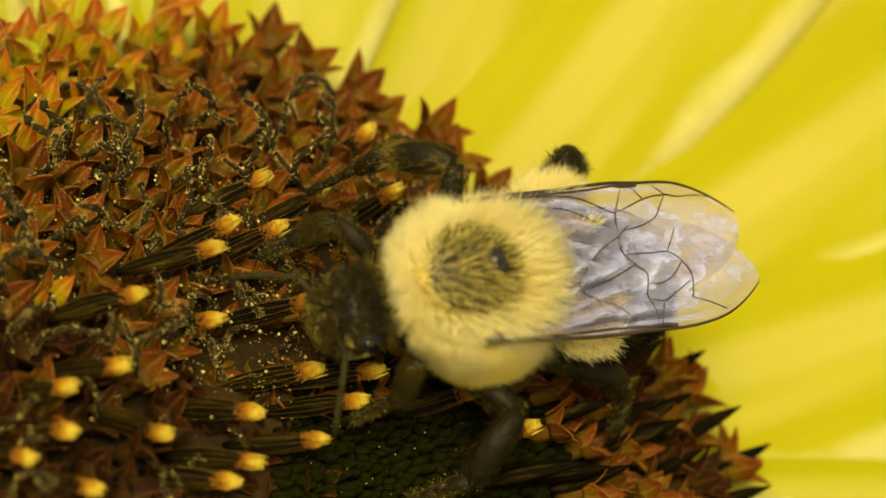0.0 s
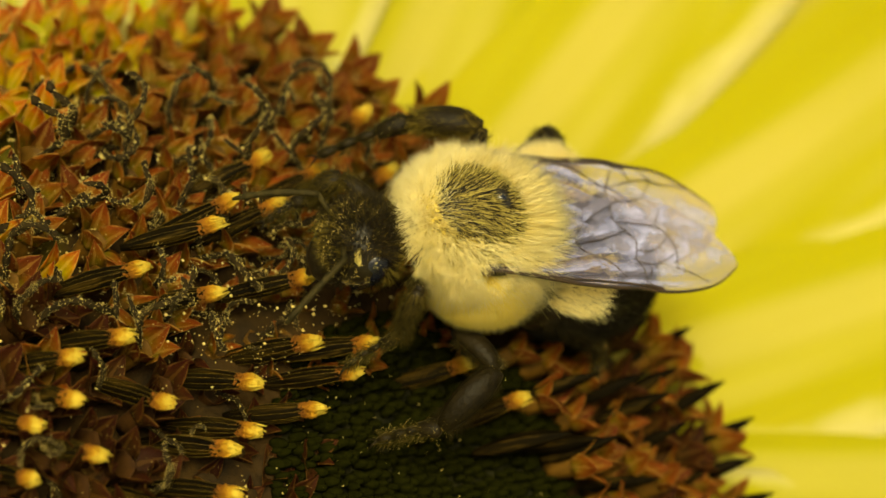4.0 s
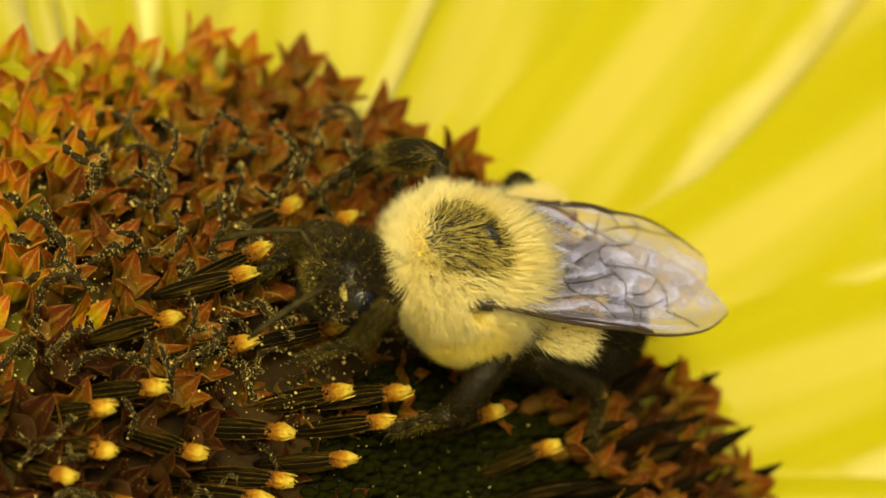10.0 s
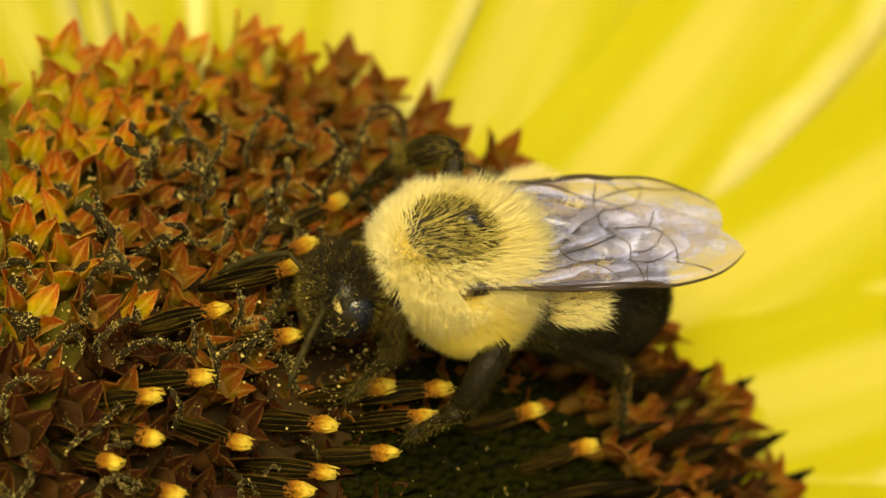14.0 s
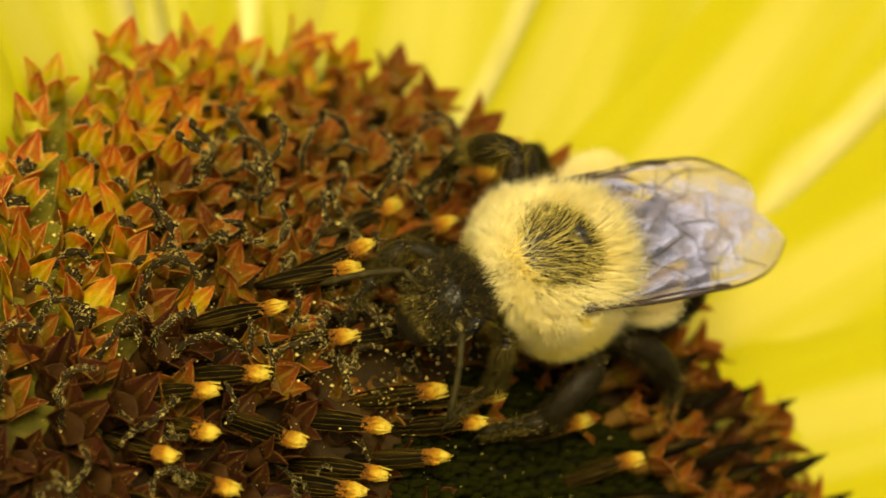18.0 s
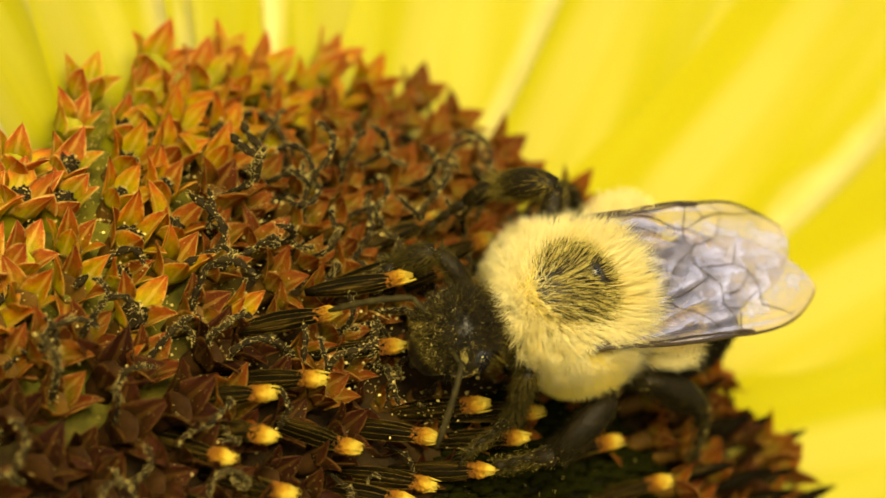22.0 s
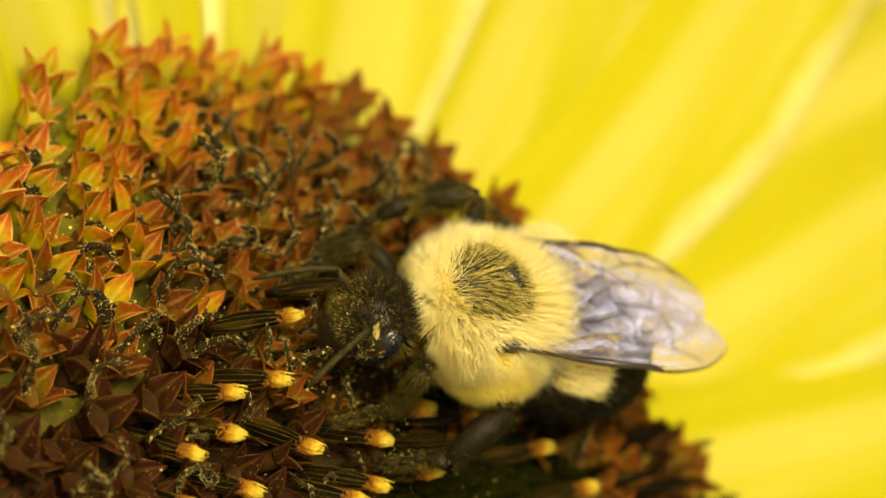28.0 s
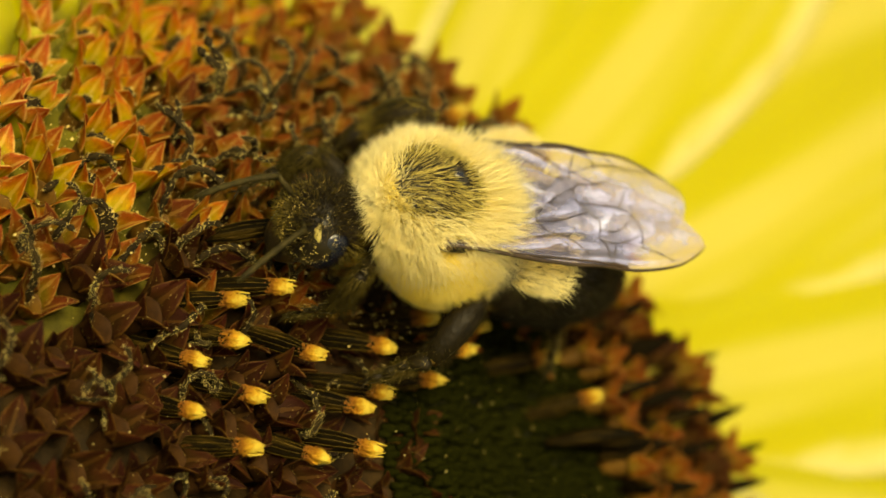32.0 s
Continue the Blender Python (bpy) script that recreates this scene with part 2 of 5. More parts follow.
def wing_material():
    """Thin smoky film, clear brown where dull; bluish white sky reflection painted in by mask."""
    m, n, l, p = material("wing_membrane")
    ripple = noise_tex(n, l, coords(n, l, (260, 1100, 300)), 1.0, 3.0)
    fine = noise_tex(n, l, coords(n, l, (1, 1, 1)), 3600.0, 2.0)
    # Lilac base colour holds the sky's sheen on the film
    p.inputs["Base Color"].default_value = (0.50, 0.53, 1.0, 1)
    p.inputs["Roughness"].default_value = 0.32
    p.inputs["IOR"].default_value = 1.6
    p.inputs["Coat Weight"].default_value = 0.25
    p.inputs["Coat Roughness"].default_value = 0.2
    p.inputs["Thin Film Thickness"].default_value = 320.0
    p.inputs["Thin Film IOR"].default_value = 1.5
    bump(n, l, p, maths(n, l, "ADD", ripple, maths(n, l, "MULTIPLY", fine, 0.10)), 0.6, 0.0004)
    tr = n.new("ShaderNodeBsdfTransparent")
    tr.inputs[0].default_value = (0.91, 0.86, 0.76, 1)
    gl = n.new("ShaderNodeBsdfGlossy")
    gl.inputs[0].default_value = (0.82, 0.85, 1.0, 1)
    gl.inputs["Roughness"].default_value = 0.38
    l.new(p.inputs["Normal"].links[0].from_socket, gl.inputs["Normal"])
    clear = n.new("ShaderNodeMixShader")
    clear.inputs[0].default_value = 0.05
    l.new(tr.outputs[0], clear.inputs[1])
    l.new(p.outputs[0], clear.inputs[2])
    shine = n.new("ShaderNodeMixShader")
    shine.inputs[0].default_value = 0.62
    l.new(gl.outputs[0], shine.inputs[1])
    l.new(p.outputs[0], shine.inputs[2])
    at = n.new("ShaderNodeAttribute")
    at.attribute_name = "sky_sheen"
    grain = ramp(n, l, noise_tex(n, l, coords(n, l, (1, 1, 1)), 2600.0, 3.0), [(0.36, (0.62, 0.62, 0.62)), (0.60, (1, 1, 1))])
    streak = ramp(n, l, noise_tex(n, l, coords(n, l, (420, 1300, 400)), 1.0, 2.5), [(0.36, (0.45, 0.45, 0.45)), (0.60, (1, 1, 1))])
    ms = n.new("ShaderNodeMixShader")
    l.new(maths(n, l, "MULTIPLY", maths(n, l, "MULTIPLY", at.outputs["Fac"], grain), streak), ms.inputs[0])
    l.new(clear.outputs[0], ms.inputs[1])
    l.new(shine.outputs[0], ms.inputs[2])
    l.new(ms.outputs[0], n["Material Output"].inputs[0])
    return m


def skin_material():
    """Yellow felt under the fur, black on the bare back."""
    m, n, l, p = material("thorax_skin")
    tc = n.new("ShaderNodeTexCoord")
    sp = n.new("ShaderNodeSeparateXYZ")
    l.new(tc.outputs["Object"], sp.inputs[0])
    dx = maths(n, l, "MULTIPLY", maths(n, l, "SUBTRACT", sp.outputs[0], 0.45 * MM), 1 / (1.95 * MM))
    dy = maths(n, l, "MULTIPLY", maths(n, l, "SUBTRACT", sp.outputs[1], 0.15 * MM), 1 / (1.8 * MM))
    d = maths(n, l, "ADD", maths(n, l, "MULTIPLY", dx, dx), maths(n, l, "MULTIPLY", dy, dy))
    d2 = maths(n, l, "ADD", d, maths(n, l, "MULTIPLY", noise_tex(n, l, tc.outputs["Object"], 900.0), 0.3))
    bare = maths(n, l, "MULTIPLY", maths(n, l, "LESS_THAN", d2, 1.1), maths(n, l, "GREATER_THAN", sp.outputs[2], 0.5 * MM))
    front = maths(n, l, "MULTIPLY", maths(n, l, "GREATER_THAN", sp.outputs[0], 0.9 * MM), maths(n, l, "LESS_THAN", sp.outputs[2], 0.1 * MM))
    bare = maths(n, l, "MAXIMUM", bare, front)
    l.new(mix(n, l, (0.50, 0.38, 0.07), (0.012, 0.009, 0.006), bare), p.inputs["Base Color"])
    p.inputs["Roughness"].default_value = 0.6
    bump(n, l, p, noise_tex(n, l, tc.outputs["Object"], 4000.0), 0.5, 0.0001)
    return m


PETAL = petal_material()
LOBE = lobe_material("fresh_floret_lobe", [(0.0, (0.48, 0.48, 0.030)), (0.22, (0.60, 0.47, 0.034)), (0.40, (0.67, 0.33, 0.038)), (0.64, (0.62, 0.155, 0.040)), (1.0, (0.43, 0.075, 0.032))], (0.48, 0.12, 0.03), (0.80, 0.60, 0.17))
LOBE_MID = lobe_material("red_floret_lobe", [(0.0, (0.46, 0.43, 0.020)), (0.30, (0.56, 0.36, 0.020)), (0.52, (0.58, 0.19, 0.020)), (0.78, (0.48, 0.102, 0.018)), (1.0, (0.24, 0.042, 0.012))], (0.22, 0.042, 0.010), (0.68, 0.44, 0.09))
# Dry brown, darkened further: the shade on the near left put into the colour
LOBE_DRY_SHADED = lobe_material("dry_shaded_floret_lobe", [(0.0, (0.045, 0.022, 0.005)), (0.3, (0.065, 0.022, 0.006)), (0.6, (0.068, 0.016, 0.007)), (0.85, (0.055, 0.010, 0.006)), (1.0, (0.03, 0.008, 0.005))], (0.02, 0.008, 0.005), (0.15, 0.07, 0.014))
LOBE_OLD = lobe_material("withered_floret_lobe", [(0.0, (0.20, 0.145, 0.012)), (0.25, (0.27, 0.108, 0.012)), (0.55, (0.285, 0.064, 0.012)), (0.85, (0.21, 0.041, 0.011)), (1.0, (0.08, 0.015, 0.008))], (0.06, 0.016, 0.009), (0.44, 0.24, 0.05))
ANTHER = anther_material()
SEAM = simple("anther_seam", (0.030, 0.018, 0.003), (0.20, 0.13, 0.025), 2400.0, 0.6, 0.2, gloss=0.05)
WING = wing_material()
POLLEN = pollen_tip_material()
GRAIN = simple("pollen_grain", (0.52, 0.38, 0.08), (0.72, 0.58, 0.22), 3000.0, 0.7, 0.6, 6000.0)
CUP_OLD = simple("floret_tube_brown", (0.065, 0.032, 0.005), (0.15, 0.072, 0.010), 900.0, 0.6, 0.4, 3000.0, translucent=0.2, gloss=0.15)
# Tubes to match the dry lobes, with the same shade painted in
CUP_DRY_SHADED = simple("floret_tube_dry_shaded", (0.024, 0.010, 0.003), (0.060, 0.026, 0.006), 900.0, 0.7, 0.4, 3000.0, translucent=0.2, gloss=0.1)
CUP = simple("floret_tube_green", (0.28, 0.27, 0.018), (0.42, 0.37, 0.025), 900.0, 0.5, 0.4, 3000.0, translucent=0.3, gloss=0.2)
STYLE = simple("withered_style", (0.006, 0.004, 0.002), (0.032, 0.021, 0.006), 1800.0, 0.7, 0.9, 4200.0, dist=0.0002, gloss=0.08)
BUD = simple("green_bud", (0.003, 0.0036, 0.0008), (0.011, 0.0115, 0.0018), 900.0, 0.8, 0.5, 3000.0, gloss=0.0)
RECEPT = receptacle_material()
STEM = simple("green_stem", (0.05, 0.09, 0.02), (0.10, 0.15, 0.03), 120.0, 0.6, 0.4, 600.0)
SOIL = simple("garden_soil", (0.05, 0.035, 0.02), (0.12, 0.09, 0.05), 30.0, 0.9, 0.8, 40.0, dist=0.02)
CHITIN = simple("black_chitin", (0.006, 0.005, 0.004), (0.020, 0.015, 0.008), 700.0, 0.30, 0.35, 2600.0, gloss=0.25)
LEG = simple("dusty_black_leg", (0.004, 0.003, 0.0015), (0.014, 0.010, 0.004), 1500.0, 0.45, 0.6, 4200.0, gloss=0.08)
EYE = simple("compound_eye", (0.004, 0.005, 0.010), (0.010, 0.012, 0.022), 900.0, 0.14, 0.3, 14000.0, gloss=0.7)
FUR_Y = simple("yellow_fur", (0.86, 0.75, 0.30), (0.96, 0.90, 0.58), 500.0, 0.55, 0.0, sheen=0.2, translucent=0.5, gloss=0.25)
FUR_G = simple("golden_fur", (0.42, 0.33, 0.07), (0.78, 0.66, 0.22), 900.0, 0.55, 0.0, translucent=0.3, gloss=0.2)
# Yellower and brighter than the back: petal bounce light put into the colour
FUR_F_LIT = simple("flank_fur", (0.93, 0.79, 0.19), (0.96, 0.86, 0.32), 500.0, 0.55, 0.0, sheen=0.2, translucent=0.6, gloss=0.25)
FUR_L = simple("leg_fur", (0.005, 0.004, 0.0015), (0.034, 0.025, 0.006), 700.0, 0.6, 0.0, gloss=0.05)
# Olive-gold dust, and the light on sky-facing legs put into the colour
FUR_O = simple("dusty_lit_leg_fur", (0.012, 0.009, 0.002), (0.075, 0.056, 0.012), 700.0, 0.6, 0.0, gloss=0.05)
FUR_A = simple("dull_black_fur", (0.004, 0.003, 0.001), (0.019, 0.015, 0.004), 500.0, 0.6, 0.0, gloss=0.1)
FUR_K = simple("black_fur", (0.006, 0.005, 0.003), (0.022, 0.016, 0.008), 500.0, 0.6, 0.0, gloss=0.08)
FUR_B = simple("brown_fur", (0.03, 0.022, 0.004), (0.17, 0.125, 0.022), 500.0, 0.6, 0.0, gloss=0.1)
FACE = simple("yellow_face_patch", (0.40, 0.32, 0.08), (0.60, 0.50, 0.17), 1800.0, 0.6, 0.4, 4000.0)
VEIN = simple("wing_vein", (0.012, 0.008, 0.005), (0.045, 0.026, 0.012), 900.0, 0.35, 0.2)
HINGE = simple("brown_wing_hinge", (0.012, 0.008, 0.003), (0.10, 0.055, 0.012), 1500.0, 0.35, 0.4)
SKIN = skin_material()
FEELER = simple("antenna_skin", (0.008, 0.007, 0.003), (0.040, 0.031, 0.010), 2400.0, 0.6, 0.4, gloss=0.06)
AMBER = simple("amber_joint", (0.16, 0.08, 0.01), (0.46, 0.28, 0.05), 1500.0, 0.5, 0.4)

# ------------------------------------------------------------------ mesh helpers


def mesh_of(name, verts, faces, mat, smooth=True):
    me = bpy.data.meshes.new(name)
    me.from_pydata([tuple(float(c) * MM for c in v) for v in verts], [], faces)
    me.materials.append(mat)
    if smooth:
        me.polygons.foreach_set("use_smooth", [True] * len(me.polygons))
    me.update()
    return me


def part(name, me, parent, m=None, label=""):
    """One mesh object under a thing or a part."""
    ob = new(name, me)
    ob.parent = parent
    if m is not None:
        ob.matrix_basis = m
    if label:
        ob["label"] = label
    return ob


def ring_loft(rings, closed_ends=True):
    """Verts and faces of a skin over rings of equal size."""
    k = len(rings[0])
    verts = [p for r in rings for p in r]
    faces = []
    for i in range(len(rings) - 1):
        for j in range(k):
            a, b = i * k + j, i * k + (j + 1) % k
            faces.append((a, b, b + k, a + k))
    if closed_ends:
        faces.append(tuple(range(k - 1, -1, -1)))
        faces.append(tuple((len(rings) - 1) * k + j for j in range(k)))
    return verts, faces


def tube(path, radii, sides=8, squash=1.0):
    """A tube along points, with a radius at each."""
    path = [Vector(p) for p in path]
    rings, up = [], Vector((0.13, 0.31, 0.94))
    for i, p in enumerate(path):
        d = (path[min(i + 1, len(path) - 1)] - path[max(i - 1, 0)]).normalized()
        s = d.cross(up)
        s = s.normalized() if s.length > 1e-4 else d.orthogonal().normalized()
        u = s.cross(d)
        rings.append([p + radii[i] * (math.cos(a) * s + squash * math.sin(a) * u) for a in [2 * math.pi * j / sides for j in range(sides)]])
    return ring_loft(rings)


def merge(*pieces):
    verts, faces = [], []
    for v, f in pieces:
        o = len(verts)
        verts += list(v)
        faces += [tuple(i + o for i in q) for q in f]
    return verts, faces


def ellipsoid(c, r, nu=20, nv=14, wobble=0.0):
    rings = []
    for i in range(1, nv):
        th = math.pi * i / nv
        ring = []
        for j in range(nu):
            ph = 2 * math.pi * j / nu
            d = Vector((math.cos(th), math.sin(th) * math.cos(ph), math.sin(th) * math.sin(ph)))
            k = 1 + wobble * noise.noise(d * 2.3 + Vector(c))
            ring.append(Vector((c[0] + r[0] * d.x * k, c[1] + r[1] * d.y * k, c[2] + r[2] * d.z * k)))
        rings.append(ring)
    return ring_loft(rings)


def grains(points, size, rng):
    """Little uneven octahedra at points."""
    verts, faces = [], []
    for p in points:
        s = size * rng.uniform(0.5, 1.4)
        o = len(verts)
        for d in ((1, 0, 0), (-1, 0, 0), (0, 1, 0), (0, -1, 0), (0, 0, 1), (0, 0, -1)):
            verts.append((p[0] + d[0] * s * rng.uniform(.7, 1.2), p[1] + d[1] * s * rng.uniform(.7, 1.2), p[2] + d[2] * s * rng.uniform(.7, 1.2)))
        for a, b, c in ((0, 2, 4), (2, 1, 4), (1, 3, 4), (3, 0, 4), (2, 0, 5), (1, 2, 5), (3, 1, 5), (0, 3, 5)):
            faces.append((o + a, o + b, o + c))
    return verts, faces


def hairs(roots, ways, lengths, width, seed, bend=0.25, fall=(0, 0, 0)):
    """Tapered three-sided hairs, bent a little, as one skin. Arrays in millimetres."""
    rs = np.random.RandomState(seed)
    roots, ways, lengths = np.asarray(roots, float), np.asarray(ways, float), np.asarray(lengths, float)
    ways = ways / np.linalg.norm(ways, axis=1, keepdims=True)
    n = len(roots)
    side = np.cross(ways, rs.normal(size=(n, 3)))
    side /= np.linalg.norm(side, axis=1, keepdims=True)
    third = np.cross(ways, side)
    crook = side * (rs.normal(size=(n, 1)) * bend) + np.asarray(fall) * 1.0
    verts = np.zeros((n, 7, 3))
    for k, (s, w) in enumerate(((0.0, 1.0), (0.55, 0.8))):
        mid = roots + ways * (lengths * s)[:, None] + crook * (lengths * s * s)[:, None]
        for j in range(3):
            a = 2 * math.pi * j / 3
            verts[:, 3 * k + j] = mid + width * w * (math.cos(a) * side + math.sin(a) * third)
    verts[:, 6] = roots + ways * lengths[:, None] + crook * lengths[:, None]
    faces = []
    for i in range(n):
        o = 7 * i
        for j in range(3):
            q = (j + 1) % 3
            faces.append((o + j, o + q, o + 3 + q, o + 3 + j))
            faces.append((o + 3 + j, o + 3 + q, o + 6))
    return verts.reshape(-1, 3), faces


# ------------------------------------------------------------------ the sunflower head
RIM_AT = ((-180, 22.3), (-120, 24.0), (-60, 24.6), (0, 24.6), (15, 23.9), (20, 22.6), (28, 20.4), (36, 19.5), (50, 19.4), (64, 19.8), (74, 20.5), (86, 21.9), (98, 22.9), (108, 23.4), (118, 24.1), (135, 22.7), (150, 21.5), (160, 21.5), (180, 22.0))


def rim(angle):
    """Radius of the disc, which is no true circle, at an angle in radians."""
    a = (math.degrees(angle) + 180) % 360 - 180
    return float(np.interp(a, [p[0] for p in RIM_AT], [p[1] for p in RIM_AT]))


def inside(x, y):
    """Distance of a place from the rim, inwards."""
    return rim(math.atan2(y, x)) - math.hypot(x, y)


def tip_height(x, y):
    """Height that the points of the florets reach over the disc."""
    h = 3.45 + 0.017 * x + 0.184 * y - 0.00933 * x * x + 0.0024 * x * y - 0.01231 * y * y
    d = math.hypot(x - PIT[0], y - PIT[1])
    return h - 2.4 * math.exp(-(d / 4.6) ** 4)


def base_height(x, y):
    d = math.hypot(x - PIT[0], y - PIT[1])
    return tip_height(x, y) - 3.0 + 1.7 * math.exp(-(d / 5.2) ** 4)


def sunflower_axis(x, y):
    """The way a floret points: over to +x beside the green middle, more upright further out."""
    right = max(0.0, min(1.0, (x - 6.0) / 8.0))
    ax = max(0.05, min(0.86, 0.86 + 0.055 * (x + 0.5))) * (1 - right) + 0.55 * right
    ay = max(-0.35, min(0.55, -0.15 + 0.065 * y)) * (1 - right) + right * max(-0.3, min(0.4, 0.07 * y - 0.15))
    far = max(0.0, (math.hypot(x, y) - 11.0) / 12.0)
    far = min(1.0, far) * (1 - right)
    ax, ay = ax * (1 - 0.8 * far) - 0.10 * far + 0.05 * right, ay * (1 - far) + 0.25 * far
    return Vector((ax, ay, 0.58 + 0.35 * far)).normalized()


def upright(p, axis, turn, size=1.0):
    q = Vector((0, 0, 1)).rotation_difference(axis).to_matrix().to_4x4()
    return Matrix.Translation(Vector(p) * MM) @ q @ Matrix.Rotation(turn, 4, "Z") @ Matrix.Diagonal((size, size, size, 1))


def receptacle_mesh():
    turn = [2 * math.pi * j / 96 for j in range(96)]
    rings = []
    for i in range(0, 30):
        ring = []
        for a in turn:
            r = (rim(a) - 0.4) * (i + 0.15) / 29
            x, y = r * math.cos(a), r * math.sin(a)
            ring.append((x, y, base_height(x, y) + 0.25 * noise.noise((r, 3 * a, 0)) + 0.9 * max(0.0, min(1.0, (-7.0 - x) / 6)) * (inside(x, y) > 2)))
        rings.append(ring)
    for k, z in ((1.01, -4.5), (0.95, -7.5), (0.63, -11), (0.19, -15), (0.17, -30)):
        rings.append([(k * rim(a) * math.cos(a), k * rim(a) * math.sin(a), z) for a in turn])
    v, f = ring_loft(rings)
    return mesh_of("receptacle", v, f, RECEPT)


def anther_meshes(seed):
    """Closed dark tube of an open floret, foot at 0, and its pollen-covered brush."""
    rng = random.Random(seed)
    L = 3.9
    rings = []
    for s, r in ((0, 0.15), (0.1, 0.22), (0.25, 0.32), (0.5, 0.40), (0.72, 0.38), (0.88, 0.30), (1.0, 0.22), (1.2, 0.03)):
        ring = []
        for j in range(20):
            a = 2 * math.pi * j / 20
            k = 1 + (0.11 if j % 4 == 0 else (-0.09 if j % 4 == 2 else 0.0))
            ring.append((r * k * math.cos(a) + 0.14 * math.sin(s * 2.5 + seed), r * k * math.sin(a) + 0.10 * math.sin(s * 2 + 2 * seed), s * L))
        rings.append(ring)
    body = mesh_of("anther_tube", *ring_loft(rings), ANTHER)
    top = rings[-2]
    cx, cy = sum(p[0] for p in top) / 20, sum(p[1] for p in top) / 20
    cone = []
    for z, r in ((-0.36, 0.22), (-0.12, 0.28), (0.10, 0.31), (0.32, 0.29), (0.52, 0.20), (0.68, 0.05)):
        cone.append([(cx + r * rng.uniform(0.7, 1.2) * math.cos(2 * math.pi * j / 11), cy + r * rng.uniform(0.7, 1.2) * math.sin(2 * math.pi * j / 11), L + z + rng.uniform(-.06, .06)) for j in range(11)])
    pieces = [ring_loft(cone)]
    pts = []
    for _ in range(400):
        a, h = rng.uniform(0, 6.28), rng.uniform(-0.45, 0.7)
        rr = 0.33 * (1 - max(0.0, h) / 0.85) * rng.uniform(0.9, 1.1) if h > -0.1 else 0.30
        pts.append((cx + rr * math.cos(a), cy + rr * math.sin(a), L + h))
    pieces.append(grains(pts, 0.05, rng))
    pieces.append(grains([p for p in pts if p[2] > L + 0.1][:26], 0.09, rng))
    for j in range(13):
        a, out, up = j * 0.483 * 2.1 + rng.uniform(-.2, .2), rng.uniform(0.03, 0.27), rng.uniform(0.35, 0.85)
        pieces.append(tube([(cx + 0.26 * math.cos(a), cy + 0.26 * math.sin(a), L - 0.2), (cx + 0.32 * math.cos(a), cy + 0.32 * math.sin(a), L + 0.3 * up), (cx + out * math.cos(a), cy + out * math.sin(a), L + up)], [0.045, 0.06, 0.018], 5))
    seams = []
    for j in range(0, 20, 2):
        line = [(1.03 * rings[k][j][0] - 0.03 * 0.14 * math.sin(k / 7 * 2.5 + seed), 1.03 * rings[k][j][1], rings[k][j][2]) for k in (1, 2, 3, 4, 5, 6)]
        seams.append(tube(line, [0.003, 0.005, 0.006, 0.007, 0.009, 0.010], 4))
    return body, mesh_of("seams", *merge(*seams), SEAM), mesh_of("pollen_tip", *merge(*pieces), POLLEN)


def lobe_mesh(seed, mat, wide=1.0):
    """A pointed corolla lobe, broad at its foot at 0, keeled, curling outwards along +x."""
    rng = random.Random(seed)
    L, W = rng.uniform(1.32, 1.75), wide * rng.uniform(0.39, 0.48)
    curl, fold = rng.uniform(0.1, 0.6), rng.uniform(0.15, 0.6)
    rings = []
    for i in range(10):
        q = i / 9
        w = max(W * (1 + 0.25 * q - 0.2 * q * q) * (1 - q ** 2.2), 0.012)
        cx, cz = curl * q * q * 0.9, L * q * (1 - 0.12 * curl * q)
        cup = -fold * w
        th = 0.03 * (1 - 0.6 * q)
        wob = 0.06 * math.sin(5 * q + seed) * q
        rings.append([(cx + cup + wob, -w, cz), (cx + 0.35 * cup + wob, -0.5 * w, cz), (cx + 0.03, 0, cz), (cx + 0.35 * cup + wob, 0.5 * w, cz), (cx + cup, w, cz),
                      (cx + cup + th, 0.96 * w, cz), (cx + 0.35 * cup + th, 0.48 * w, cz), (cx + 0.03 + th * 1.4, 0, cz), (cx + 0.35 * cup + th, -0.48 * w, cz), (cx + cup + th, -0.96 * w, cz)])
    me = mesh_of("lobe", *ring_loft(rings), mat)
    edge = me.attributes.new("edge", "FLOAT", "POINT")
    edge.data.foreach_set("value", [1.0, 0.5, 0.0, 0.5, 1.0, 1.0, 0.5, 0.0, 0.5, 1.0] * 10)
    return me


def cup_mesh(seed, mat):
    rng = random.Random(seed)
    rings = []
    for s, r in ((0, 0.34), (0.5, 0.46), (1.0, 0.50), (1.4, 0.56), (1.62, 0.61), (1.58, 0.55), (0.9, 0.38), (0.25, 0.22)):
        rings.append([(r * (1 + 0.07 * (-1) ** j) * math.cos(2 * math.pi * j / 10), r * (1 + 0.07 * (-1) ** j) * math.sin(2 * math.pi * j / 10), s) for j in range(10)])
    return mesh_of("floret_tube", *ring_loft(rings), mat)


